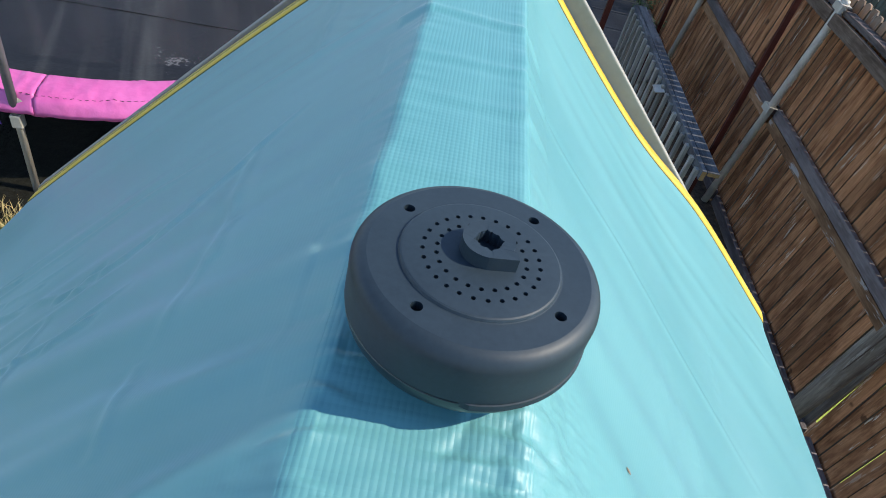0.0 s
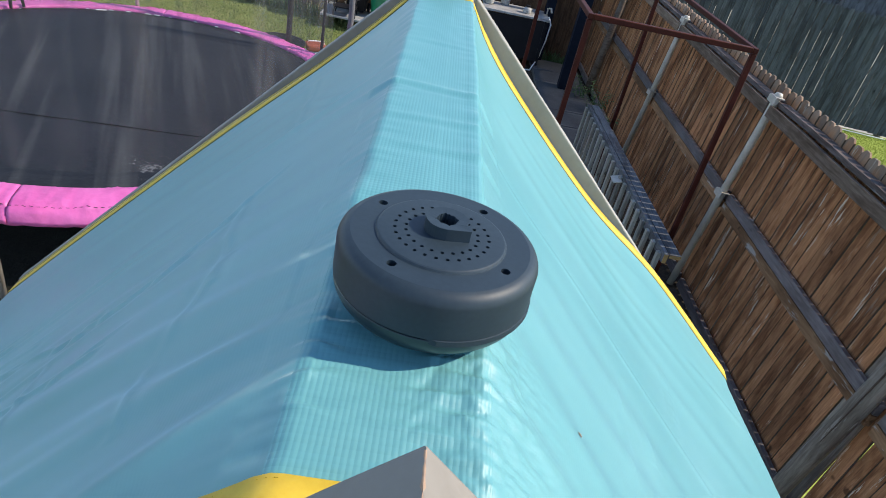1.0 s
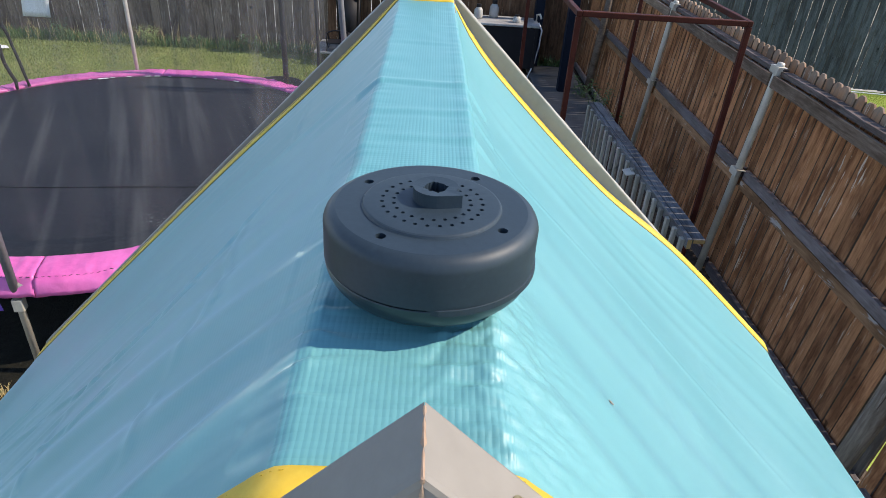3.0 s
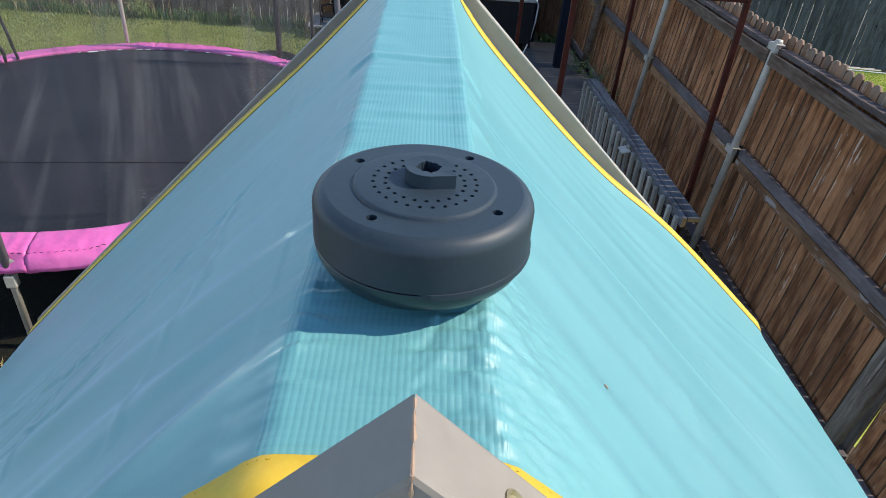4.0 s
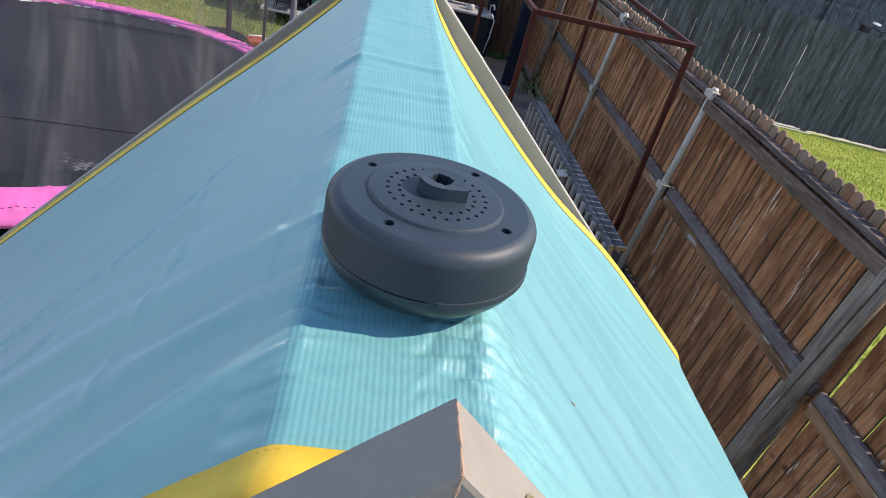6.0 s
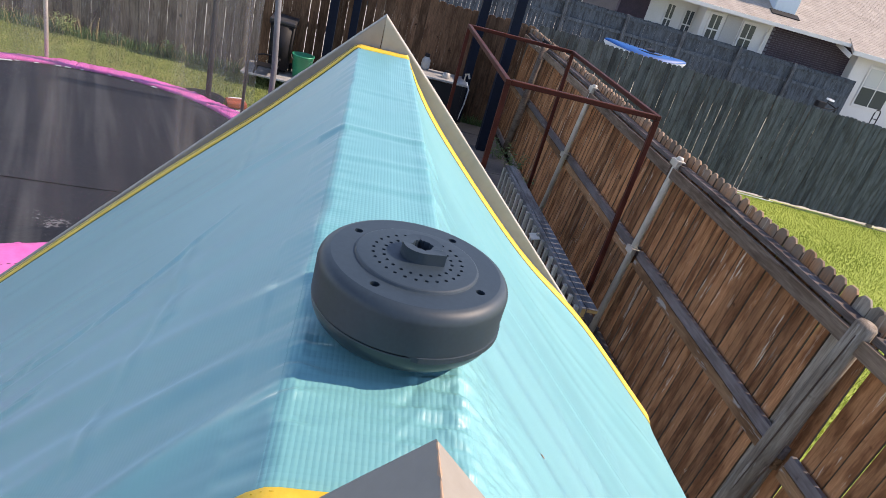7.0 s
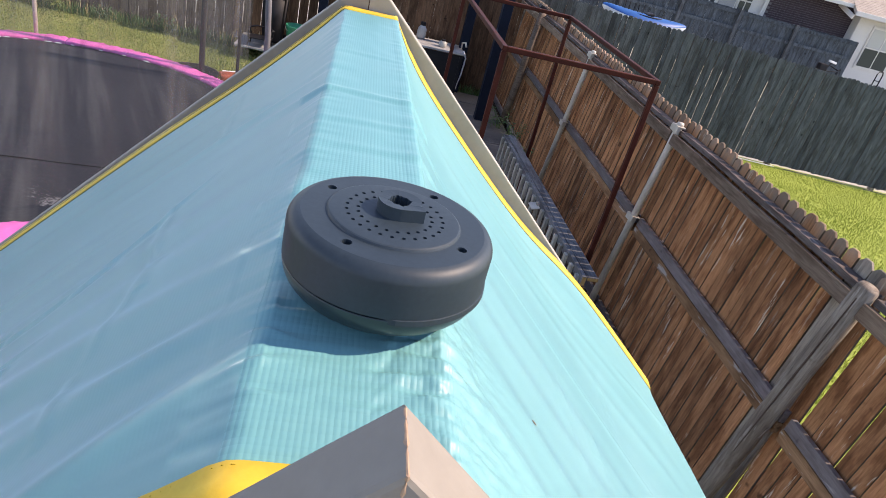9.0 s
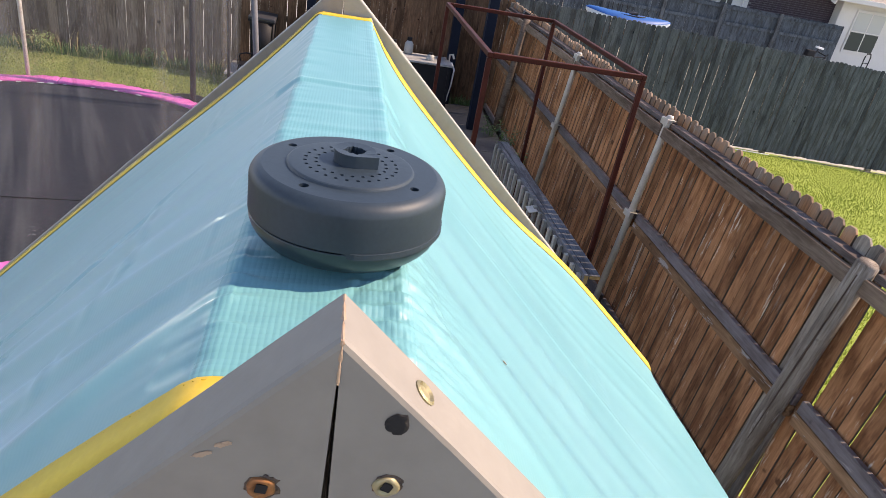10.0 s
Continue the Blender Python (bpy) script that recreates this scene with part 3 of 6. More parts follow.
CREASES_R = [
    ([(0.150, 0.320), (0.134, 0.210), (0.118, 0.105)], 0.0012), ([(0.165, 0.300), (0.170, 0.220), (0.168, 0.150)], 0.0011),
    ([(0.30, 0.50), (0.28, 0.40), (0.25, 0.30)], 0.0010)]


def crease_height(d, y, line, height):
    """A sharp ridge with a shallow trough on its lower side, dying out at both ends."""
    best, along = 1.0, 0.0
    last = len(line) - 2
    for k, ((da, ya), (db, yb)) in enumerate(zip(line, line[1:])):
        vx, vy = db - da, yb - ya
        ll = vx * vx + vy * vy
        t = ((d - da) * vx + (y - ya) * vy) / ll
        t = max(0.0 if k == 0 else -0.2, min(1.0 if k == last else 1.2, t))
        ex, ey = d - da - vx * t, y - ya - vy * t
        r = math.copysign(math.hypot(ex, ey), ex * vy - ey * vx)
        if abs(r) < abs(best):
            best, along = r, (k + min(1.0, max(0.0, t))) / (last + 1)
    if abs(best) > 0.016:
        return 0.0
    best += 0.0015 * fbm(y * 22, d * 22, 3.0)
    return height * math.sin(math.pi * along) ** 0.6 * (math.exp(-(best / 0.0034) ** 2) - 0.30 * math.exp(-((best - 0.007) / 0.005) ** 2))


def tarp_relief(x, y):
    d = off_ridge(x, y)
    h = 0.0
    if d > -0.004:
        dd = max(d, 0.0)
        for y0, slant, w, a, s0, s1 in (FOLDS_R if x > 0 else FOLDS_L):
            yc = y0 + slant * dd + 0.010 * fbm(dd * 6, y0 * 40)
            if abs(y - yc) < 4 * w:
                win = min(1.0, max(0.0, (dd - s0) / 0.08 + 0.35)) * min(1.0, max(0.0, (s1 - dd) / 0.12))
                h += a * win * (math.exp(-((y - yc) / w) ** 2) - 0.45 * math.exp(-((y - yc - 1.7 * w) / w) ** 2))
        for line, height in (CREASES_R if x > 0 else CREASES_L):
            if min(p[1] for p in line) - 0.02 < y < max(p[1] for p in line) + 0.02:
                h += 1.3 * crease_height(dd, y, line, height)
        fade = min(1.0, dd / 0.05)
        h += fade * 0.0018 * fbm(y * 5.0 + (0.9 if x > 0 else 0.2) * dd, dd * 1.3 + (5 if x > 0 else 0))
        h += fade * (0.00007 if x > 0 else 0.00018) * fbm(y * 26 - 2 * dd, dd * 5 + 9)
    edge = math.exp(-((abs(d) - 0.0) / 0.016) ** 2)
    near = math.exp(-((y - 0.055) / 0.045) ** 2)
    if x > 0 and -0.016 < d < 0.09:
        crush = math.exp(-((y - 0.065) / 0.075) ** 2) * math.exp(-(d / (0.011 if d < 0 else 0.026)) ** 2)
        h += 0.0015 * crush * fbm(y * 120 + 30 * d, d * 70, 7.0) + 0.0011 * crush * fbm(y * 260, d * 230, 2.0)
    if d < 0.03:
        side = 1 / (1 + math.exp(-(x - 0.004) / 0.008)) * (1.0 if d < 0 else max(0.0, 1 - d / 0.03))
        h += 0.0016 * side * math.exp(-((y - 0.075) / 0.065) ** 2) * fbm(y * 62 + 2.5 * fbm(x * 28, y * 9, 1.0), x * 10, 3.0)
    if d < 0.02:
        h += 0.0008 * near * math.sin(2 * math.pi * (y + 0.004 * fbm(x * 30, y * 10)) / 0.0135) * (0.35 + 0.5 * fbm(x * 25, y * 14, 6.0))
        h += (0.0014 if x > 0 else 0.0012) * edge * fbm(y * 42, 3.0 + (2 if x > 0 else 0))
        if x > 0:
            h += 0.00016 * math.tanh((d + 0.010) / 0.0008)
        for yc, a in ((0.448, 0.0011), (0.37, 0.0006), (0.315, 0.0005), (0.235, 0.0005), (0.60, 0.0004)):
            yy = y - yc + 0.12 * (x - RIDGE_X) * (1 if yc > 0.4 else -0.4)
            h += a * (math.exp(-(yy / 0.006) ** 2) - 0.7 * math.exp(-((yy + 0.010) / 0.006) ** 2))
        h += 0.0010 * fbm(x * 16, y * 9, 4.0)
        # short wrinkles across the near end, pinched at the ridge's edges
        for yc, xc, reach, a, slant in WRINKLES:
            along = (x - xc) / reach
            if abs(along) < 1.6:
                yy = y - yc - slant * (x - xc) - 0.0015 * fbm(x * 40, yc * 90)
                h += a * math.exp(-along * along * 1.6) * (math.exp(-(yy / 0.0022) ** 2) - 0.8 * math.exp(-((yy - 0.0042) / 0.0026) ** 2))
    return h


def tarp_point(x, y):
    z = tarp_z(x, y)
    d = off_ridge(x, y)
    h = tarp_relief(x, y)
    if d > 0.005:
        s = 0.7071 if x > 0 else -0.7071
        return (x + s * h, y, z + 0.7071 * h)
    return (x, y, z + h)


def slope_stations():
    edge = RIDGE_X - HALF - 0.012
    left = [EAVE_L + (edge - 0.38 - EAVE_L) * i / 40 for i in range(40)] + [edge - 0.38 + 0.33 * i / 130 for i in range(130)] + [edge - 0.05 + 0.05 * i / 30 for i in range(30)]
    mid = [RIDGE_X - HALF - 0.012 + (2 * HALF + 0.024) * i / 64 for i in range(64)]
    edge = RIDGE_X + HALF + 0.012
    right = [edge + 0.075 * i / 50 for i in range(50)] + [edge + 0.075 + (EAVE_R - edge - 0.075) * i / 90 for i in range(91)]
    return left + mid + right


def build_roof():
    roof = empty("playhouse_roof", "turquoise vinyl canopy with yellow binding over a timber gable frame", "canopy", at=(0, 0.45, 0))
    xs = slope_stations()
    ys = [Y_NEAR + 0.0014 * j for j in range(160)]
    ys += [ys[-1] + 0.0025 * (j + 1) for j in range(100)]
    ys += [ys[-1] + (Y_FAR - ys[-1]) * (j + 1) / 85 for j in range(85)]
    ny = len(ys)
    arc = [0.0]
    for a, b in zip(xs, xs[1:]):
        arc.append(arc[-1] + math.hypot(b - a, tarp_z(b, 0.4) - tarp_z(a, 0.4)))
    mid_arc = arc[200 + 32]
    arc = [a - mid_arc for a in arc]
    pts, uvs = [], []
    for y in ys:
        el, er = tarp_point(xs[0], y), tarp_point(xs[-1], y)
        row = [(el[0] + 0.004, y, el[2] - 0.16), (el[0] - 0.012, y, el[2] - 0.10), (el[0] - 0.010, y, el[2] - 0.02)]
        row += [tarp_point(x, y) for x in xs]
        row += [(er[0] + 0.012, y, er[2] - 0.02), (er[0] + 0.016, y, er[2] - 0.10), (er[0] + 0.002, y, er[2] - 0.16)]
        pts += row
        uvs += [(arc[0] - 0.16, y), (arc[0] - 0.10, y), (arc[0] - 0.02, y)] + [(a, y) for a in arc] + [(arc[-1] + 0.02, y), (arc[-1] + 0.10, y), (arc[-1] + 0.16, y)]
    nu = len(xs) + 6
    tarp = new("tarpaulin", from_grid("tarpaulin", pts, nu, ny, M_TARP, uvs))
    parent_to(tarp, roof)
    tarp["label"] = "wrinkled turquoise ribbed vinyl sheet"
    sol = tarp.modifiers.new("thickness", "SOLIDIFY")
    sol.thickness, sol.offset = 0.0012, -1.0

    # binding tapes along the two gable edges, with their stitching
    def tape(name, y0, y1, xa, xb, lift, material, label=""):
        steps = 150
        p = []
        for k, y in enumerate((y0, y0, y1, y1)):
            for i in range(steps + 1):
                x = xa + (xb - xa) * i / steps
                q = Vector(tarp_point(x, y))
                up = lift if k in (1, 2) else -0.0008
                s = 0.0 if abs(x - RIDGE_X) < HALF else (0.7071 if x > 0 else -0.7071)
                p.append((q.x + s * up, q.y, q.z + (up if s == 0.0 else 0.7071 * up)))
        ob = new(name, from_grid(name, p, steps + 1, 4, material))
        parent_to(ob, roof)
        if label:
            ob["label"] = label
        return ob

    for y0, y1, y2, cut in ((Y_NEAR, 0.0235, Y_NEAR, RIDGE_X), (0.858, Y_FAR, 0.879, RIDGE_X + HALF)):
        tape("binding", y0, y1, EAVE_L, cut, 0.0016, M_TRIM, "yellow sewn binding tape")
        tape("binding", y2, y1, cut, EAVE_R, 0.0016, M_TRIM, "yellow sewn binding tape")
    tape("stitching", 0.8555, 0.8577, EAVE_L, RIDGE_X - HALF, 0.0012, M_STITCH)
    tape("stitching", 0.8850, 0.8875, EAVE_L, RIDGE_X - HALF, 0.0021, M_STITCH)
    tape("stitching", 0.8772, 0.8786, RIDGE_X + HALF, EAVE_R, 0.0010, M_STITCH)
    # needle stitches along the near tape
    bm = bmesh.new()
    for i in range(60):
        x = -0.12 + 0.18 * i / 59
        q = Vector(tarp_point(x, 0.0218))
        box(bm, (0.0016, 0.0003, 0.0003), (q.x, q.y, q.z + 0.0014))
    tagged(part("stitching", bm, M_THREAD, roof), kind="stuff")

    # gable boards: two mitred boards at each end
    def board(side, apex_x, apex_z, y0, y1, length, pitch=1.0, material=M_BOARD):
        w = 0.128
        prof = [(0.0001, 0.0), (length, -length * pitch), (length - 0.5 * w, -length * pitch - 0.5 * w), (0.0022, -w)]
        bm = bmesh.new()
        a = [bm.verts.new((apex_x + side * px, y0, apex_z + pz)) for px, pz in prof]
        b = [bm.verts.new((apex_x + side * px, y1, apex_z + pz)) for px, pz in prof]
        bm.faces.new(a)
        bm.faces.new(b[::-1])
        for i in range(4):
            bm.faces.new((a[i], b[i], b[(i + 1) % 4], a[(i + 1) % 4]))
        bmesh.ops.recalc_face_normals(bm, faces=bm.faces)
        bmesh.ops.bevel(bm, geom=[e for e in bm.edges if abs(e.verts[0].co.x - e.verts[1].co.x) > 0.2], offset=0.0020, segments=2, profile=0.5, affect="EDGES")
        bmesh.ops.subdivide_edges(bm, edges=[e for e in bm.edges if e.calc_length() > 0.3], cuts=40, use_grid_fill=True)
        for v in bm.verts:
            if abs(v.co.x - apex_x) > 0.003:
                v.co.z += 0.0007 * noise.noise(v.co * 40) + 0.0005 * noise.noise(v.co * 160)
        return part("gable_board", bm, material, roof, "grey-beige painted gable board with chipped edges")

    near_l = board(-1, 0.001, 2.780, -0.025, 0.0, 0.76)
    near_r = board(1, 0.001, 2.780, -0.025, 0.0, 0.76)
    board(-1, -0.017, 2.771, 0.908, 0.933, 0.735, 1.03)
    board(1, -0.017, 2.771, 0.908, 0.933, 0.735, 0.97, M_BOARDBOUNCE)

    def screw(x, z, material, r, owner, seed):
        bm = new_lathe([(r * 1.02, 0.0), (r, 0.0005), (r * 0.92, 0.0010), (r * 0.74, 0.0012), (r * 0.55, 0.0007), (r * 0.50, 0.0004), (0.0, 0.0004)], 28)
        for v in bm.verts:
            f = 1 + 0.16 * noise.noise(v.co * 380 + Vector((seed, 0, 0)))
            v.co.x, v.co.y = v.co.x * f, v.co.y * f
            v.co.z *= 1 + 0.5 * noise.noise(v.co * 500 + Vector((0, seed, 0)))
        bmesh.ops.transform(bm, matrix=pose(x, -0.0252, z, 90, 0, 0), verts=bm.verts)
        ob = part("screw", bm, material, owner, "", True)
        # flat black square stands in for the shade inside the drive hole
        dark = new_box((r * 0.82, 0.0004, r * 0.82), (x + 0.0002, -0.0258, z), (0, 12 * seed, 0), 0.0001)
        part("recess", dark, M_BLACK, ob, "black square for the shaded drive hole")
        chip = bmesh.new()
        bmesh.ops.create_icosphere(chip, subdivisions=3, radius=1.0)
        for v in chip.verts:
            f = 1 + 0.55 * noise.noise(v.co * 2.2 + Vector((seed * 7, 3, 0)))
            v.co = Vector((v.co.x * r * 1.10 * f, v.co.y * 0.0002, v.co.z * r * 1.0 * f))
        bmesh.ops.translate(chip, vec=(x + 0.0006, -0.0251, z + 0.0002), verts=chip.verts)
        part("paint_chip", chip, M_CHIP, ob, "dark torn paint round the screw", True)

    screw(-0.018, 2.725, M_RUSTSCREW, 0.0042, near_l, 1)
    screw(0.019, 2.727, M_SCREW, 0.0040, near_r, 2)
    bm = bmesh.new()
    bmesh.ops.create_icosphere(bm, subdivisions=4, radius=0.0036)
    for v in bm.verts:
        v.co *= 1 + 0.32 * noise.noise(v.co * 420) + 0.12 * noise.noise(v.co * 1500)
        v.co.y *= 0.16
    bmesh.ops.translate(bm, vec=(0.0195, -0.0252, 2.752), verts=bm.verts)
    part("knot", bm, M_BLACK, near_r, "dark open knot", True)
    bm = new_lathe([(0.0044, 0.0), (0.0044, 0.0007), (0.0036, 0.0012), (0.0028, 0.0003), (0.0, 0.0003)], 20)
    bmesh.ops.transform(bm, matrix=pose(0.0278, -0.0125, 2.7531, 0, 45, 0), verts=bm.verts)
    part("nail", bm, M_SCREW, near_r, "brass nail head")
    # paint worn to bare wood along the mitre
    line = [(0.001, -0.0245 + 0.0235 * i / 12, 2.7803) for i in range(12)][::-1] + [(0.001, -0.0253, 2.7800 - 0.015 * i / 14) for i in range(15)]
    bm = bmesh.new()
    prev = None
    for i, (x, y, z) in enumerate(line):
        w = 0.00075 * max(0.12, 0.55 + 1.4 * noise.noise(Vector((i * 0.75, 3.0, 0))))
        front = i >= 12
        cur = [bm.verts.new((x - w, y, z - (0 if front else w - 0.0002))), bm.verts.new((x, y - (0.0002 if front else 0), z)), bm.verts.new((x + w, y, z - (0 if front else w - 0.0002)))]
        if prev:
            bm.faces.new((prev[0], prev[1], cur[1], cur[0]))
            bm.faces.new((prev[1], prev[2], cur[2], cur[1]))
        prev = cur
    part("bare_edge", bm, M_RAWWOOD, near_r, "paint worn to raw wood")
    # scuffs on the front face
    for x, z, sx in ((-0.0290, 2.7415, 0.0022), (-0.0345, 2.7375, 0.0026)):
        bm = bmesh.new()
        bmesh.ops.create_icosphere(bm, subdivisions=4, radius=1.0)
        for v in bm.verts:
            f = 1 + 0.7 * noise.noise(v.co * 3 + Vector((x * 90, 0, 0)))
            v.co = Vector((v.co.x * sx * f, v.co.y * 0.0002, v.co.z * 0.0008 * f))
        bmesh.ops.transform(bm, matrix=pose(x, -0.0252, z, 0, -20, 0), verts=bm.verts)
        part("scuff", bm, M_RAWWOOD, near_l)

    # timber under the sheet
    # strip added behind the mitre to keep its gap dark
    part("spacer", new_box((0.012, 0.003, 0.07), (0.001, 0.0016, 2.722)), M_WPOST, roof)
    part("ridge_beam", new_box((0.075, 0.89, 0.09), (RIDGE_X, 0.453, RIDGE_Z - 0.052), bevel=0.004), M_WPOST, roof)
    for sx, ex, ez in ((1, 0.655, 2.045), (-1, -0.70, 1.97)):
        part("eave_beam", new_box((0.045, 0.89, 0.07), (ex, 0.453, ez), bevel=0.004), M_WPOST, roof)
        for y in (0.05, 0.86):
            part("post", new_box((0.07, 0.07, ez - 0.03), (ex - sx * 0.03, y, (ez - 0.03) / 2), bevel=0.004), M_WPOST, roof)
    return roof


build_roof()


# ---- black plastic housing on the ridge ----
def build_housing():
    cx, cy, top = 0.002, 0.1265, 2.7705
    base = RIDGE_Z + 0.0012
    hgt = top - base
    thing = empty("round_housing", "scuffed round black plastic housing with perforated top, on the ridge", "plastic housing", at=(cx, cy, base))
    turn = 10.5

    def place(bm):
        bmesh.ops.transform(bm, matrix=pose(cx, cy, base, 0, 0, turn), verts=bm.verts)

    z = hgt
    step = 0.0015
    prof = [(0.0, z + step), (0.0282, z + step), (0.0290, z + step - 0.0001), (0.0296, z + step - 0.0004), (0.0299, z + step - 0.0009), (0.0301, z + 0.0001), (0.0305, z)]
    prof += [(0.0385, z - 0.0001), (0.0400, z - 0.0001)]
    for i in range(1, 9):
        a = radians(90 - 82 * i / 8)
        prof.append((0.0400 + 0.0066 * math.cos(a), z - 0.0070 + 0.0070 * math.sin(a)))
    prof += [(0.0465, z - 0.0120), (0.0466, z - 0.0180), (0.0466, z - 0.0222)]
    bm = new_lathe(prof + [(0.0, z - 0.0222)], 96)
    place(bm)
    lid = mesh_ob("lid", bm, M_PLASTIC, None, False)
    # cut the holes through the top
    cut = bmesh.new()
    half = 0.0248

    def pin(x, y, r, depth, sides):
        r2 = bmesh.ops.create_cone(cut, cap_ends=True, segments=sides, radius1=r, radius2=r, depth=depth * 2)
        bmesh.ops.translate(cut, vec=(x, y, z), verts=r2["verts"])

    for sx in (-1, 1):
        for sy in (-1, 1):
            pin(sx * half, sy * half, 0.0022, 0.006, 20)
    for n, r, ph in ((27, 0.0216, 0.1), (22, 0.0166, 0.0)):
        for k in range(n):
            a = 2 * math.pi * (k + ph) / n
            pin(r * math.cos(a), r * math.sin(a), 0.00095, 0.004, 10)
    place(cut)
    cutter = mesh_ob("cutter", cut, M_PLASTIC_DARK, None, False)
    mod = lid.modifiers.new("holes", "BOOLEAN")
    mod.operation, mod.solver, mod.object = "DIFFERENCE", "EXACT", cutter
    bpy.context.view_layer.update()
    dg = bpy.context.evaluated_depsgraph_get()
    me = bpy.data.meshes.new_from_object(lid.evaluated_get(dg))
    lid.modifiers.clear()
    lid.data = me
    bpy.data.objects.remove(cutter)
    if len(me.materials) < 2:
        me.materials.append(M_PLASTIC_DARK)
    me.polygons.foreach_set("use_smooth", [True] * len(me.polygons))
    me.set_sharp_from_angle(angle=radians(13))
    parent_to(lid, thing)
    # bowl below the seam, with the raised half band
    seam = z - 0.0234
    prof = [(0.0, 0.0), (0.020, 0.0)]
    for i in range(12):
        a = radians(-84 + 84 * i / 11)
        prof.append((0.0215 + 0.0249 * math.cos(a), seam + seam * math.sin(a)))
    prof += [(0.0462, seam + 0.0003), (0.0440, seam + 0.0005), (0.0438, z - 0.0222), (0.0, z - 0.0222)]
    bm = new_lathe(prof, 96)
    place(bm)
    bowl = part("bowl", bm, M_PLASTICBOWL, thing, "", True)
    bowl.data.set_sharp_from_angle(angle=radians(35))
    bm = bmesh.new()
    steps = 60
    rings = []
    for k in range(steps + 1):
        a = radians(-106 + 156 * k / steps)
        t = min(1.0, min(k, steps - k) / 4)
        rings.append([bm.verts.new(((0.0445 + (r - 0.0445) * t) * math.cos(a), (0.0445 + (r - 0.0445) * t) * math.sin(a), h)) for r, h in ((0.0450, z - 0.0216), (0.0472, z - 0.0221), (0.0474, z - 0.0246), (0.0450, z - 0.0256))])
    for p, q in zip(rings, rings[1:]):
        for i in range(3):
            bm.faces.new((p[i], q[i], q[i + 1], p[i + 1]))
    bm.faces.new(rings[0])
    bm.faces.new(rings[-1][::-1])
    bmesh.ops.recalc_face_normals(bm, faces=bm.faces)
    place(bm)
    part("band", bm, M_PLASTIC, bowl)
    # boss with a broken bore and a flat tail
    bm = bmesh.new()
    loop = [(0.0096, -0.0098), (0.0096, -0.0062), (0.0082, -0.0050)]
    loop += [(0.0098 * math.cos(radians(-20 + 290 * k / 36)), 0.0098 * math.sin(radians(-20 + 290 * k / 36))) for k in range(37)]
    rng = random.Random(3)
    inner = []
    for k in range(36):
        a = radians(360 * k / 36)
        r = 0.0047 + 0.0004 * rng.uniform(-1, 1) + (0.0012 if k % 9 == 0 else 0.0)
        inner.append((r * math.cos(a), r * math.sin(a)))
    for h in (0.0074,):
        topo = [bm.verts.new((x, y, z + h)) for x, y in loop]
        low = [bm.verts.new((x, y, z - 0.0008)) for x, y in loop]
        for i in range(len(loop)):
            j = (i + 1) % len(loop)
            bm.faces.new((low[i], low[j], topo[j], topo[i]))
        ti = [bm.verts.new((x, y, z + h - 0.0004)) for x, y in inner]
        li = [bm.verts.new((x, y, z + 0.0008)) for x, y in inner]
        for i in range(36):
            j = (i + 1) % 36
            bm.faces.new((ti[i], ti[j], li[j], li[i]))
        bm.faces.new(li[::-1])
        bm.edges.ensure_lookup_table()
        eo = [bm.edges.get((topo[i], topo[(i + 1) % len(loop)])) for i in range(len(loop))]
        ei = [bm.edges.get((ti[i], ti[(i + 1) % 36])) for i in range(36)]
        bmesh.ops.bridge_loops(bm, edges=eo + ei)
    bmesh.ops.recalc_face_normals(bm, faces=bm.faces)
    bmesh.ops.transform(bm, matrix=pose(0.0018, 0.0028, 0), verts=bm.verts)
    place(bm)
    part("boss", bm, M_PLASTIC, lid, "hollow boss with a broken bore")
    return thing


build_housing()


def build_leaf_scrap():
    bm = bmesh.new()
    bmesh.ops.create_icosphere(bm, subdivisions=3, radius=1.0)
    for v in bm.verts:
        f = 1 + 0.4 * noise.noise(v.co * 2.0)
        v.co = Vector((v.co.x * 0.0009 * f, v.co.y * 0.0019 * f, v.co.z * 0.0004))
    x, y, z = tarp_point(0.097, 0.120)
    bmesh.ops.transform(bm, matrix=pose(x + 0.0004, y, z + 0.0004, 0, 45, 20), verts=bm.verts)
    tagged(mesh_ob("leaf_scrap", bm, M_RAWWOOD, None, True), "tiny dry brown leaf scrap on the canopy", "leaf")


build_leaf_scrap()

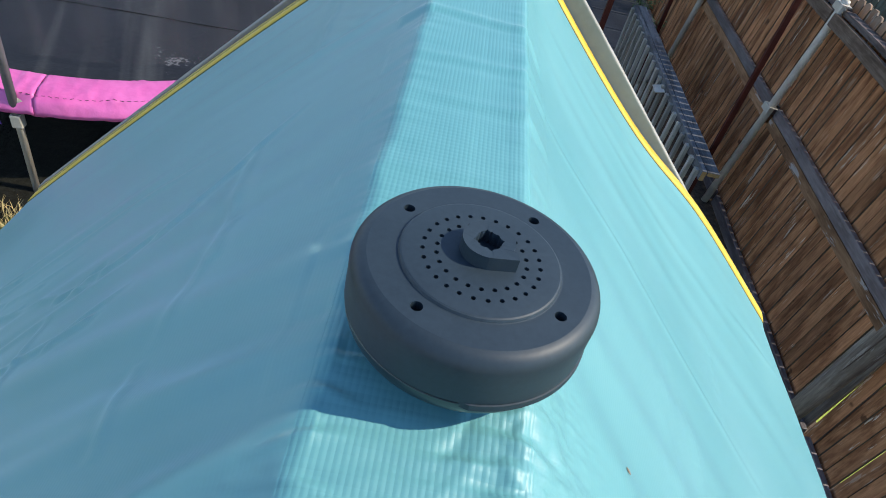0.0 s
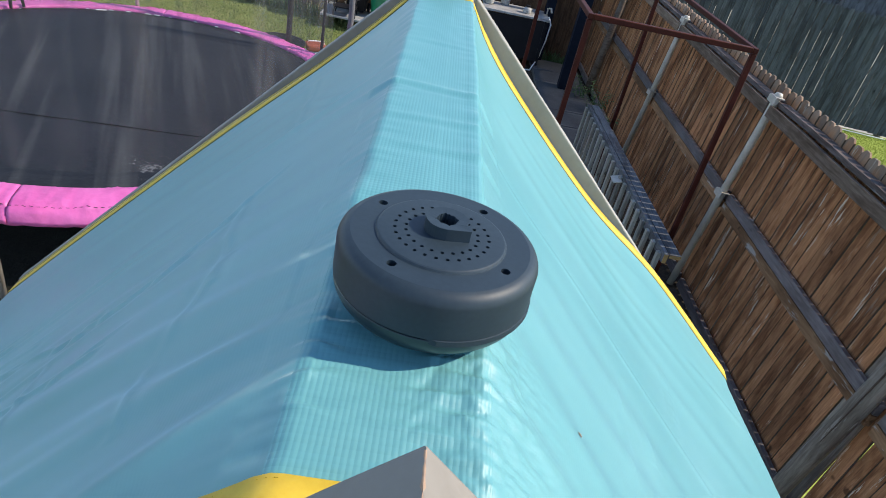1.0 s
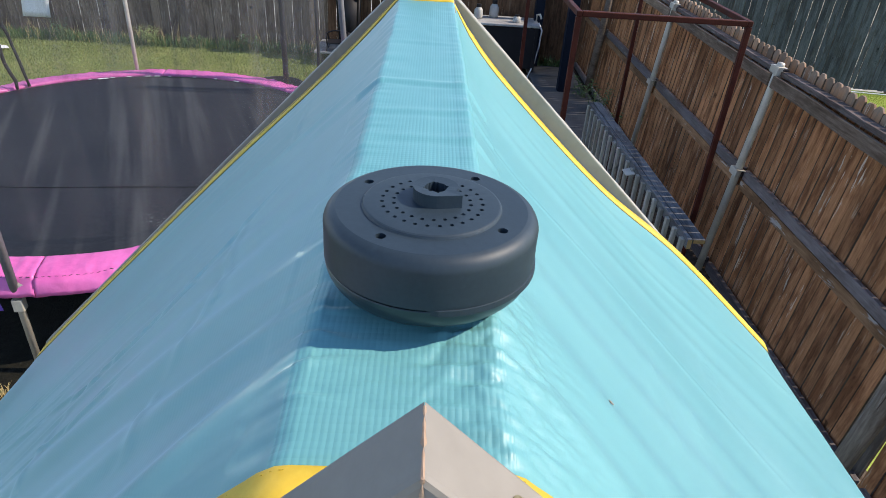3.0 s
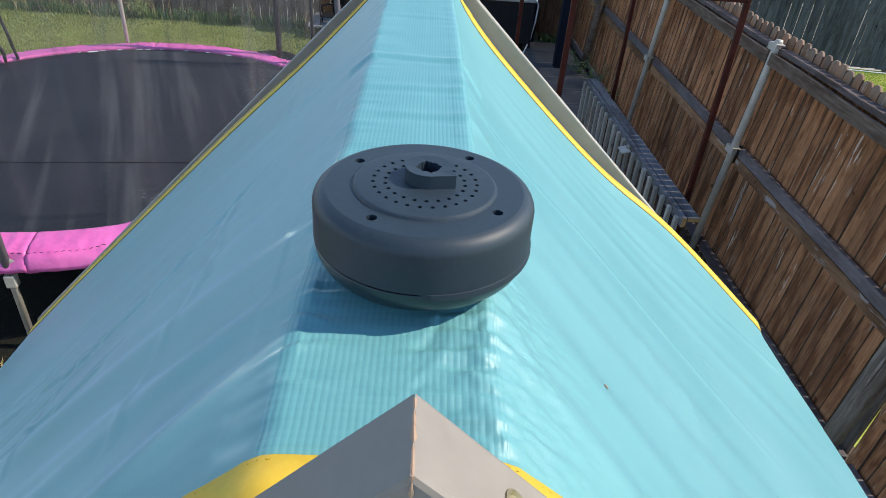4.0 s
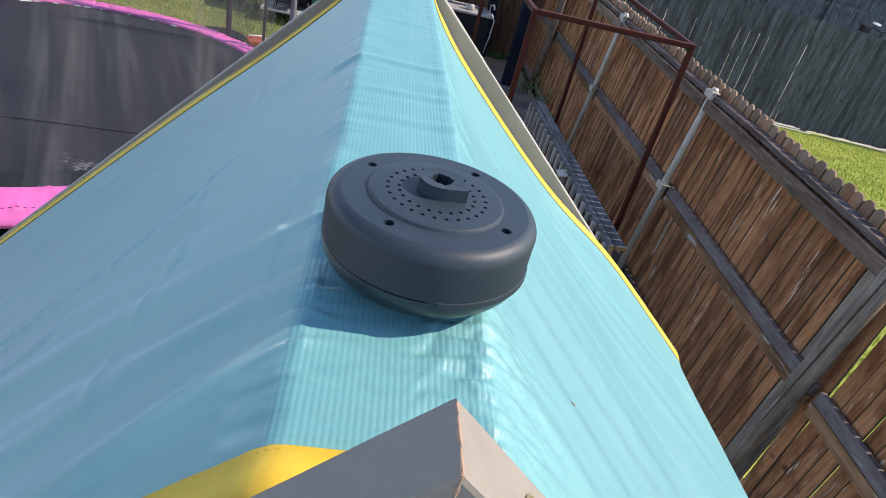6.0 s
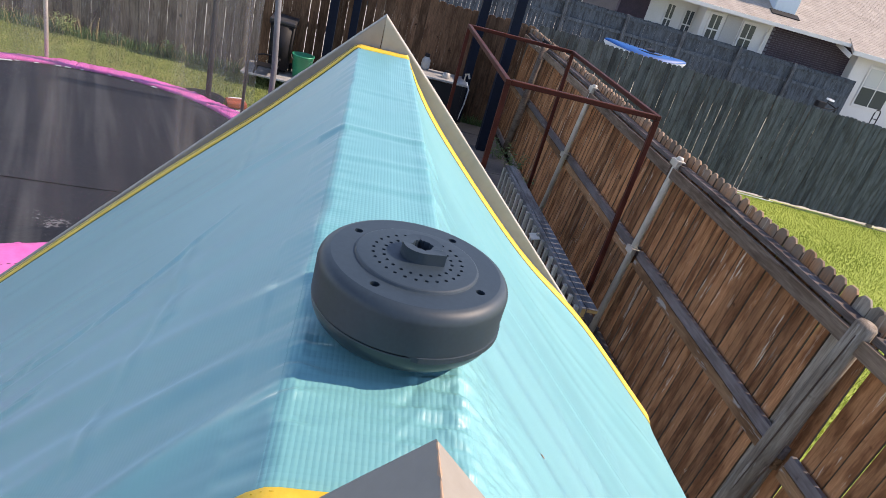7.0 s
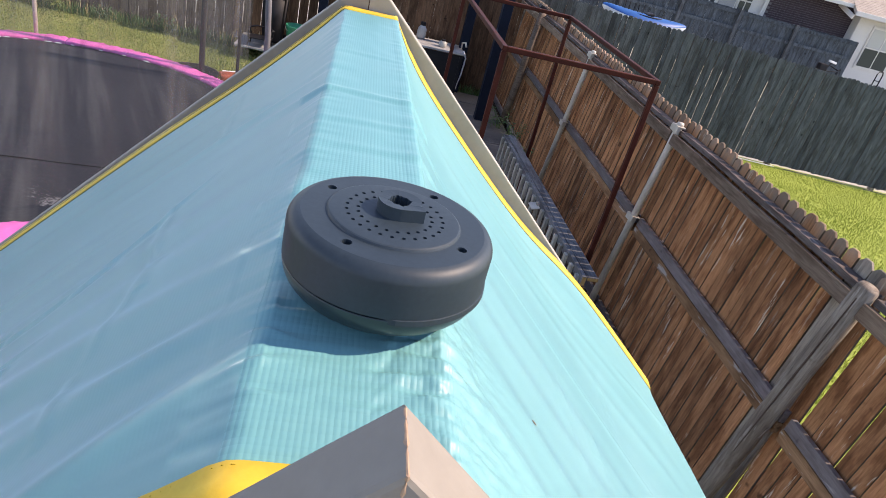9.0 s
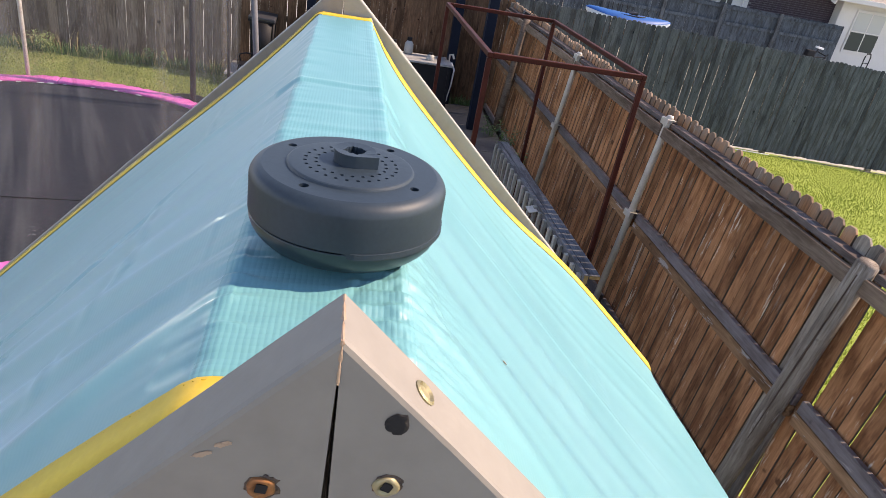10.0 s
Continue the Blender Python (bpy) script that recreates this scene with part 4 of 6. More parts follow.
# ---- fences ----
def picket_mesh(name, material, seed, w=0.139, h=1.83, th=0.020):
    """A dog-eared board, a little warped."""
    rng = random.Random(seed)
    c = 0.030 if w > 0.1 else 0.024
    prof = [(-w / 2, 0.0), (w / 2, 0.0), (w / 2, h - c), (w / 2 - c, h), (-w / 2 + c, h), (-w / 2, h - c)]
    bm = bmesh.new()
    ch = 0.0022
    rings = []
    for y, inset in ((0.0, ch), (ch, 0.0), (th - ch, 0.0), (th, ch)):
        rings.append([bm.verts.new((x * (1 - 2 * inset / w), y, z - (inset if z > 0.5 else 0))) for x, z in prof])
    bm.faces.new(rings[0])
    bm.faces.new(rings[3][::-1])
    for lo, hi in zip(rings, rings[1:]):
        for i in range(6):
            bm.faces.new((lo[i], hi[i], hi[(i + 1) % 6], lo[(i + 1) % 6]))
    bmesh.ops.recalc_face_normals(bm, faces=bm.faces)
    lean, bow = [rng.uniform(-0.0012, 0.0012) for i in range(4)], [rng.uniform(-0.003, 0.003) for i in range(4)]
    for v in bm.verts:
        n = (2 if v.co.z > 0.5 else 0) + (1 if v.co.x > 0 else 0)
        v.co.x += lean[n]
        v.co.y += bow[n]
    me = bpy.data.meshes.new(name)
    bm.to_mesh(me)
    bm.free()
    me.materials.append(material)
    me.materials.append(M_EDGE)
    # the long narrow sides take the darker edge colour
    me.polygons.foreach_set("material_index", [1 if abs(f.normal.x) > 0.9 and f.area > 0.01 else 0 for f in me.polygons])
    return me


def build_side_fence():
    f = empty("side_fence", "brown stained cedar picket fence with galvanised posts", "fence", at=(2.56, 4.5, 0))
    rng = random.Random(11)
    posts = (7.0, 4.58)
    part("post", new_tube([(2.51, 9.45, 0.0), (2.505, 9.45, 1.76)], [0.056, 0.052], 14), M_RAILX, f, "dark round timber post", True)
    for y in posts:
        p = part("post", new_tube([(2.535, y, 0.0), (2.535, y, 1.775), (2.535, y, 1.79)], [0.030, 0.030, 0.024], 16), M_GALV, f, "galvanised steel tube post", True)
        for z in (1.735, 0.924):
            part("bracket", new_box((0.075, 0.10, 0.006), (2.535, y, z + 0.027), bevel=0.002), M_GALV, p)
            part("bracket", new_box((0.006, 0.12, 0.05), (2.500, y, z), bevel=0.002), M_GALV, p)
    # round timber post, its face split by the weather
    bm = bmesh.new()
    tube(bm, [(2.525, 2.360, 0.0), (2.525, 2.315, 0.9), (2.52, 2.272, 1.750), (2.52, 2.270, 1.765)], [0.056, 0.055, 0.054, 0.045], 18)
    for v in bm.verts:
        v.co.x += 0.004 * noise.noise(v.co * 5.0)
        v.co.y += 0.004 * noise.noise(v.co * 5.0 + Vector((7, 0, 0)))
    split = part("post", bm, M_WPOST, f, "round grey timber post with a split", True)
    part("split", new_tube([(2.475, 2.302, 0.6), (2.472, 2.274, 1.2), (2.471, 2.248, 1.70)], [0.002, 0.006, 0.003], 6), M_EDGE, split, "dark weather split")
    for y in (-0.1, -2.54, -4.98, -7.42):
        part("post", new_tube([(2.52, y, 0.0), (2.52, y, 1.72)], [0.058, 0.054], 14), M_WPOST, f, "round grey timber post with a split", True)
    stops = [10.95, 9.45, 7.0, 4.58, 2.25, -0.1, -2.54, -4.98, -7.42, -9.0]
    for a, b in zip(stops, stops[1:]):
        L = a - b - 0.05
        # a flat cap, and rails of two boards on edge against the pickets
        for z, th, w, x, material, label in (
                (1.718, 0.036, 0.086, 2.588, M_CAP, "dark mildewed flat cap rail"), (1.655, 0.085, 0.034, 2.516, M_RAILTOP, "peeling grey-brown rail face"),
                (0.916, 0.078, 0.036, 2.597, M_RAIL, "weathered grey rail on edge"), (0.836, 0.074, 0.040, 2.597, M_RAILFACE, "peeling brown rail face"),
                (0.060, 0.085, 0.036, 2.597, M_RAIL, "weathered grey bottom rail")):
            bm = new_box((w, L, th), (x, (a + b) / 2, z), (0, 0, 0), 0.004)
            bmesh.ops.subdivide_edges(bm, edges=[e for e in bm.edges if e.calc_length() > 0.4], cuts=16)
            for v in bm.verts:
                t = (v.co.y - b) / (a - b)
                v.co.z += 0.008 * noise.noise(Vector((v.co.y * 1.1, round(z * 3), 0))) + (0.012 * math.sin(math.pi * t) * noise.noise(Vector((a, 5.0, 0))) if z > 1.7 else 0.0)
                v.co.x += 0.003 * noise.noise(Vector((v.co.y * 1.7, round(z) + 4, 0)))
                v.co.z += 0.0025 * noise.noise(v.co * 19)
            part("rail", bm, material, f, label)
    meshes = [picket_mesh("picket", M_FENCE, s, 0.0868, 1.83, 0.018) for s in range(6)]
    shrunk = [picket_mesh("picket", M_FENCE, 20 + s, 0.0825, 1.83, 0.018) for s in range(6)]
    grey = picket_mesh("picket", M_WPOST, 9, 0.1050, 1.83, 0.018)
    # boards run both ways from the gaps that opened beside the round post
    rows = [(2.374, 0.0), (2.480, 0.0)]
    y, n = 2.5845, 0
    while y < 10.99:
        rows.append((y, 0.3 if n == 0 else rng.uniform(-0.10, 0.10)))
        y += 0.0945 + 0.0018 * rng.random()
        n += 1
    y, n = 2.261, 0
    while y > -9.0:
        rows.append((y, -2.3 if n == 0 else rng.uniform(-0.10, 0.10)))
        y -= 0.0945 + 0.0018 * rng.random()
        n += 1
    for k, (y, tilt) in enumerate(rows):
        m = pose(2.636 + rng.uniform(0, 0.004) - (0.020 if tilt < -1 else 0.0), y, -0.005 + rng.uniform(-0.010, 0.010), rng.uniform(-0.15, 0.15), 0, -90)
        m = m @ pose(0, 0, 0.95, 0, 0, 180) @ pose(0, -0.016, 0, 0, -tilt, 0) @ pose(0, 0, -0.95)
        put_mesh("picket", grey if k < 2 else (shrunk if y > 3.7 else meshes)[rng.randrange(6)], f, m)
    # the whole fence leans away from the yard
    lean = pose(2.56, 0, 1.73) @ pose(0, 0, 0, 0, 4.6, 0) @ pose(-2.56, 0, -1.73)
    f.matrix_basis = lean @ Matrix.Translation(f.location)
    return f


def build_back_fence():
    f = empty("back_fence", "weathered brown picket fence along the back of the yard", "fence", at=(-3.2, 11.05, 0))
    x0, x1 = -9.0, 2.66
    rng = random.Random(41)
    for z in (0.3, 0.98, 1.62):
        part("rail", new_box((x1 - x0, 0.04, 0.09), ((x0 + x1) / 2, 11.09, z), bevel=0.004), M_RAILX, f)
    x = x0 + 0.5
    while x < x1:
        part("post", new_box((0.09, 0.09, 1.72), (x, 11.16, 0.86), bevel=0.005), M_WPOST, f)
        x += 2.44
    meshes = [picket_mesh("picket", M_FENCEBACK, 41 + s) for s in range(5)]
    dark = [picket_mesh("picket", M_FENCEBROWN, 50 + s) for s in range(5)]
    x, k = x0 + 0.07, 0
    while x < x1 + 0.02:
        brown = x > -1.75
        gap = 0.002 + 0.012 * rng.random() ** 1.6
        if brown:
            gap = 0.002 + 0.008 * rng.random() ** 1.8 if x < 0.1 else 0.0012
        put_mesh("picket", (dark if brown else meshes)[k % 5], f, pose(x, 11.05 + rng.uniform(-0.003, 0.003), 0.02 + rng.uniform(-0.014, 0.014), rng.uniform(-0.25, 0.25), rng.uniform(-0.3, 0.3) if not brown else 0.0, 0))
        x += 0.139 + gap
        k += 1
    return f


def build_rear_fence():
    f = empty("rear_fence", "silver-grey picket fence behind the neighbouring lawn", "fence", at=(8.6, 11.05, 0))
    x0, x1 = 2.78, 14.5
    rng = random.Random(61)
    fall = math.degrees(math.atan(0.031))
    for z in (0.3, 0.98, 1.62):
        part("rail", new_box((x1 - x0, 0.04, 0.09), ((x0 + x1) / 2, 11.09, z + 0.04 - 0.031 * ((x0 + x1) / 2 - 3.2)), (0, fall, 0), 0.004), M_RAILX, f)
    x = x0 + 0.5
    while x < x1:
        part("post", new_box((0.09, 0.09, 2.0), (x, 11.16, 0.76 - 0.031 * (x - 3.2)), bevel=0.005), M_WPOST, f)
        x += 2.44
    meshes = [picket_mesh("picket", M_FENCEGREY, 61 + s, 0.0895, 1.85, 0.016) for s in range(6)]
    x, lit = x0, (6.07, 6.25, 6.43, 6.63, 7.31, 7.40, 8.1, 5.2, 4.7, 4.35, 3.9)
    while x < x1:
        open_here = any(abs(x + 0.047 - q) < 0.05 for q in lit)
        put_mesh("picket", meshes[rng.randrange(6)], f, pose(x, 11.05 + rng.uniform(-0.003, 0.003), 0.03 - 0.031 * (x - 3.2) + rng.uniform(-0.010, 0.010), rng.uniform(-0.2, 0.2), rng.uniform(-0.12, 0.12), 0))
        x += 0.0905 + (0.0075 if open_here else 0.0006 * rng.random())
    return f


# ---- trampoline ----
TC = Vector((-2.6, 5.1, 0.0))
RIM = 0.70


def on_rim(deg, r, z):
    return (TC.x + r * math.cos(radians(deg)), TC.y + r * math.sin(radians(deg)), z)


def build_trampoline():
    t = empty("trampoline", "round trampoline with black mat, pink padded rim and safety net", "trampoline", at=TC)
    bm = bmesh.new()
    rings, seg = 26, 96
    cen = bm.verts.new((TC.x, TC.y, RIM - 0.05))
    prev = None
    for i in range(1, rings + 1):
        r = 1.90 * i / rings
        cur = []
        for k in range(seg):
            a = 360 * k / seg
            x, y, _ = on_rim(a, r, 0)
            z = RIM - 0.015 - 0.035 * (1 - (i / rings) ** 2) + 0.006 * noise.noise(Vector((x * 1.6, y * 1.6, 0)))
            cur.append(bm.verts.new((x, y, z)))
        for k in range(seg):
            q = (k + 1) % seg
            if prev is None:
                bm.faces.new((cen, cur[k], cur[q]))
            else:
                bm.faces.new((prev[k], cur[k], cur[q], prev[q]))
        prev = cur
    part("mat", bm, M_MAT, t, "black woven jumping mat", True)
    bm = bmesh.new()
    tube(bm, [on_rim(a, 2.12, RIM - 0.06) for a in range(0, 361, 5)], 0.024, 10)
    part("frame", bm, M_GALV, t, "galvanised round steel frame", True)
    # springs between mat and frame
    bm = bmesh.new()
    for a in range(0, 360, 5):
        tube(bm, [on_rim(a, 1.89, RIM - 0.02), on_rim(a, 2.11, RIM - 0.05)], 0.009, 6)
    tagged(part("springs", bm, M_GALV, t), kind="stuff")
    # padding in eight lengths
    for s in range(8):
        a0, a1 = -80 + 45 * s + 0.05, -80 + 45 * (s + 1) - 0.05
        n = 90
        prof = [(1.90, RIM - 0.020), (1.905, RIM + 0.006), (1.92, RIM + 0.012), (1.985, RIM + 0.010), (2.05, RIM + 0.004), (2.10, RIM - 0.002), (2.118, RIM - 0.006), (2.126, RIM - 0.014), (2.150, RIM - 0.050), (2.165, RIM - 0.085), (2.165, RIM - 0.115)]
        pts = []
        for i in range(n + 1):
            a = a0 + (a1 - a0) * i / n
            end = min(i, n - i)
            for j, (r, z) in enumerate(prof):
                w = noise.noise(Vector((a * 0.16, j * 0.5, s * 3.1)))
                w2 = noise.noise(Vector((a * 0.6, j * 0.9, s * 7.7)))
                fold = noise.noise(Vector((a * 1.3 + j * 0.7, j * 0.35, s * 5.3)))
                z += 0.007 * fold * abs(fold) * 3 * (2 <= j <= 8)
                pts.append(on_rim(a, r + 0.014 * w * (j > 1) + 0.006 * w2 * (j > 6), z + 0.012 * w2 * (j > 1) + 0.010 * w * (j > 5) - (0.004 if end == 0 else 0)))
        me = from_grid("pad", pts, len(prof), n + 1, M_PINK)
        pad = new("pad", me)
        parent_to(pad, t)
        pad["label"] = "creased pink vinyl rim pad"
        sol = pad.modifiers.new("thickness", "SOLIDIFY")
        sol.thickness, sol.offset = 0.012, -1.0
        # sewn seam round the outer fold
        bm = bmesh.new()
        for i in range(n):
            if i % 2 == 0:
                p, q = pts[i * len(prof) + 6], pts[(i + 1) * len(prof) + 6]
                tube(bm, [(p[0], p[1], p[2] + 0.001), (q[0], q[1], q[2] + 0.001)], 0.0018, 5)
        tagged(part("seam", bm, M_BLACKROPE, pad), kind="stuff")
    bm = bmesh.new()
    prev = None
    for i in range(20):
        a = -126 + 41 * i / 19
        pa, pb = on_rim(a, 2.19, RIM - 0.09), on_rim(a, 2.175 + 0.01 * noise.noise(Vector((a * 0.3, 0, 0))), RIM - 0.20)
        cur = (bm.verts.new(pa), bm.verts.new(pb))
        if prev:
            bm.faces.new((prev[0], prev[1], cur[1], cur[0]))
        prev = cur
    part("skirt", bm, M_PURPLE, t, "purple vinyl skirt", True)
    # legs and enclosure poles
    def pole(deg, r, z0, z1, material, rad=0.021, lean=0.0, name="enclosure_pole", label=""):
        x, y, _ = on_rim(deg, r, 0)
        return part(name, new_tube([(x, y, z0), (x, y, (z0 + z1) / 2), (x + lean * math.cos(radians(deg)), y + lean * math.sin(radians(deg)), z1)], rad, 12), material, t, label, True)

    for deg in (-83, 108.2):
        p = pole(deg, 2.135 if deg < 0 else 2.14, 0.0, 2.45, M_GALV, 0.021, label="galvanised enclosure pole")
        x, y, _ = on_rim(deg, 2.135, 0)
        part("clamp", new_box((0.055, 0.060, 0.085), (x, y, 0.52), (0, 0, deg), 0.008), M_GALV, p)
    # grey sleeve on the upper part of the near pole
    pole(-83, 2.135, 0.56, 2.40, M_FOAM, 0.0245, name="sleeve", label="grey foam sleeve")
    pole(62, 2.16, 0.0, 2.45, M_BLACKROPE, 0.030, label="black foam-covered enclosure pole")
    pole(44, 2.36, 0.0, 2.45, M_FOAM, 0.030, -0.10, label="grey foam-covered enclosure pole")
    pole(46.5, 2.10, 0.0, 2.45, M_BLACKROPE, 0.016, -0.04, label="thin black net pole")
    pole(200, 2.14, 0.0, 2.45, M_GALV)
    pole(-30, 2.14, 0.0, 0.62, M_GALV, name="leg")
    pole(10, 2.14, 0.0, 0.62, M_GALV, name="leg")
    # net hung inside the poles, with loose folds
    pts, nu, nv = [], 181, 7
    for j in range(nv):
        z = RIM + 0.02 + (2.40 - RIM - 0.02) * j / (nv - 1)
        for i in range(nu):
            a = 360 * i / (nu - 1)
            aa = a % 360
            pts.append(on_rim(aa, 1.74 + 0.04 * noise.noise(Vector((math.cos(radians(aa)) * 9, math.sin(radians(aa)) * 9, j * 0.25))), z))
    net = new("net", from_grid("net", pts, nu, nv, M_NET))
    parent_to(net, t)
    net["label"] = "sheer dark safety net"
    # hanging net ropes
    for a0, r0, seed in ((142.8, 1.86, 1), (139.0, 1.88, 2)):
        p0, p1 = Vector(on_rim(a0, r0, RIM)), Vector(on_rim(a0 + 3.5, 2.04, 1.9))
        line = [p0.lerp(p1, i / 14) + 0.035 * Vector((noise.noise(Vector((i * 0.5, seed, 0))), noise.noise(Vector((i * 0.5, seed, 5))), 0)) for i in range(15)]
        part("rope", new_tube(line, [0.014 + 0.010 * abs(noise.noise(Vector((i * 0.8, seed, 9)))) for i in range(15)], 8), M_BLACKROPE, t, "black hanging net cord", True)
    # thin dark line across the mat
    for xa, ya, xb, yb in ((-3.45, 4.14, -1.35, 4.38),):
        bm = bmesh.new()
        prev = None
        for i in range(15):
            x, y = xa + (xb - xa) * i / 14, ya + (yb - ya) * i / 14
            rr = ((x - TC.x) ** 2 + (y - TC.y) ** 2) / 1.9 ** 2
            z = RIM - 0.015 - 0.035 * (1 - rr) + 0.006 * noise.noise(Vector((x * 1.6, y * 1.6, 0))) + 0.004
            n = Vector((-(yb - ya), xb - xa, 0)).normalized() * 0.006
            cur = (bm.verts.new((x - n.x, y - n.y, z)), bm.verts.new((x + n.x, y + n.y, z)))
            if prev:
                bm.faces.new((prev[0], cur[0], cur[1], prev[1]))
            prev = cur
        part("mat_line", bm, M_MATLINE, t, "thin black line across the mat")
    # pale clips between mat and springs on the far side
    bm = bmesh.new()
    rng = random.Random(5)
    for i in range(26):
        if rng.random() < 0.35:
            a = 60 + 62 * i / 25 + rng.uniform(-0.6, 0.6)
            box(bm, (0.012, rng.uniform(0.02, 0.06), 0.006), on_rim(a, 1.868, RIM - 0.004), (0, 0, a))
    tagged(part("mat_clip", bm, M_WHITE, t, "pale worn stitching at the mat's edge"), kind="stuff")
    # sewn white tag on the mat
    part("tag", new_box((0.10, 0.03, 0.004), on_rim(118, 1.86, RIM - 0.006), (0, 0, 30), 0.001), M_WHITE, t)
    return t


# ---- steel frame ----
def build_red_frame():
    f = empty("steel_frame", "open box frame of rust-red square steel tube", "metal frame", at=(1.49, 5.4, 0))
    x0, x1, y0, y1, z = 0.935, 2.045, 4.2, 6.6, 2.115
    w = 0.036
    for x in (x0, x1):
        for y in (y0, y1):
            part("leg", new_square_tube((x, y, 0.0), (x, y, z - w / 2 - 0.002), w), M_RED, f)
        part("top_rail", new_square_tube((x, y0 - w / 2, z), (x, y1 + w / 2, z), w), M_RED, f)
    for y in (y0, y1):
        part("top_rail", new_square_tube((x0 + w / 2 + 0.001, y, z), (x1 - w / 2 - 0.001, y, z), w), M_RED, f)
    return f


# ---- railing panel standing on edge ----
def build_railing():
    lad = empty("railing_panel", "weathered grey wooden deck railing panel standing by the fence", "railing", at=(1.86, 5.2, 0))
    a, b = Vector((1.905, 3.745, 0.0)), Vector((1.81, 6.71, 0.0))
    d = (b - a).normalized()
    side = Vector((-d.y, d.x, 0))
    L = (b - a).length
    yaw = math.degrees(math.atan2(d.y, d.x)) - 90
    cen = (a + b) / 2

    def plank(name, off, z, w, th, material, label="", cut=0.0):
        c = cen + side * off
        bm = new_box((w, L - cut, th), (0, 0, 0), (0, 0, 0), 0.004)
        bmesh.ops.subdivide_edges(bm, edges=[e for e in bm.edges if e.calc_length() > 1.0], cuts=14)
        for v in bm.verts:
            v.co.z += 0.004 * noise.noise(Vector((v.co.y * 1.5, off * 30, z * 9)))
        bmesh.ops.transform(bm, matrix=pose(c.x, c.y, z, 0, 0, yaw), verts=bm.verts)
        r = part(name, bm, material, lad, label)
        e = a + side * off
        part("cut_end", new_box((w - 0.004, 0.004, th - 0.004), (e.x - d.x * 0.0015, e.y - d.y * 0.0015, z), (0, 0, yaw)), M_YCAP, r, "bare yellow end grain")

    plank("cap_rail", -0.018, 0.740, 0.088, 0.030, M_RAILING, "silver-grey flat cap rail")
    plank("side_rail", 0.049, 0.718, 0.034, 0.075, M_RAILING)
    plank("bottom_rail", 0.049, 0.12, 0.040, 0.085, M_RAILING)
    n = 20
    for i in range(n):
        p = a + d * (0.06 + (L - 0.12) * i / (n - 1)) + side * 0.081
        part("baluster", new_box((0.028, 0.044, 0.735), (p.x, p.y, 0.3675), (0, 0, yaw), 0.004), M_BALUSTER, lad)
    p = a + d * 1.25 + side * 0.115
    part("plate", new_box((0.08, 0.13, 0.009), (p.x, p.y, 0.70), (0, -14, yaw), 0.002), M_GALV, lad, "bent metal plate")
    return lad


# ---- far end of the yard ----
def build_post(x, y, w, h):
    p = tagged(mesh_ob("timber_post", new_box((w, w, h), (x, y, h / 2), bevel=0.008), M_NAVY), "tall square post painted dark blue-black", "post", "posts at the back of the yard")
    return p


def build_bin(x, y):
    b = empty("wheelie_bin", "black wheeled bin with a faded lid standing on the low bench", "bin", at=(x, y, 0))
    bm = bmesh.new()
    lo = [bm.verts.new((x + sx * 0.145, y + sy * 0.15, 0.04)) for sx, sy in ((-1, -1), (1, -1), (1, 1), (-1, 1))]
    hi = [bm.verts.new((x + sx * 0.185, y + sy * 0.20, 0.78)) for sx, sy in ((-1, -1), (1, -1), (1, 1), (-1, 1))]
    bm.faces.new(lo[::-1])
    bm.faces.new(hi)
    for i in range(4):
        bm.faces.new((lo[i], lo[(i + 1) % 4], hi[(i + 1) % 4], hi[i]))
    bmesh.ops.bevel(bm, geom=list(bm.edges), offset=0.03, segments=3, affect="EDGES")
    part("body", bm, M_BIN, b, "", True)
    part("rim", new_box((0.40, 0.43, 0.04), (x, y, 0.775), bevel=0.012), M_BIN, b)
    lid = new_box((0.40, 0.44, 0.05), (0, 0, 0), (0, 0, 0), 0.018)
    for v in lid.verts:
        v.co.z += 0.03 * (1 - (v.co.x / 0.2) ** 2) * (1 - (v.co.y / 0.22) ** 2)
    bmesh.ops.transform(lid, matrix=pose(x, y, 0.822, 4, 3, 0), verts=lid.verts)
    part("lid", lid, M_BINLID, b, "faded black lid")
    part("handle", new_tube([(x - 0.15, y + 0.24, 0.78), (x + 0.15, y + 0.24, 0.78)], 0.016), M_BIN, b)
    for sx in (-1, 1):
        bm = new_lathe([(0.0, -0.02), (0.07, -0.02), (0.07, 0.02), (0.0, 0.02)], 24)
        bmesh.ops.transform(bm, matrix=pose(x + sx * 0.165, y + 0.16, 0.07, 0, 90, 0), verts=bm.verts)
        part("wheel", bm, M_BIN, b)
    return b


def build_bucket(x, y):
    b = empty("bucket", "green plastic bucket standing on the low bench", "bucket", at=(x, y, 0))
    k = 1.13
    bm = new_lathe([(0.0, 0.0), (0.115 * k, 0.0), (0.150 * k, 0.30 * k), (0.160 * k, 0.31 * k), (0.160 * k, 0.325 * k), (0.147 * k, 0.325 * k), (0.112 * k, 0.02), (0.0, 0.02)], 32, (x, y, 0.0))
    part("pail", bm, M_GREEN, b, "", True)
    part("handle", new_tube([(x + 0.155 * k * math.cos(radians(a)), y - 0.1, 0.31 * k - 0.10 * math.sin(radians(a))) for a in range(0, 181, 15)], 0.005), M_GALV, b)
    return b


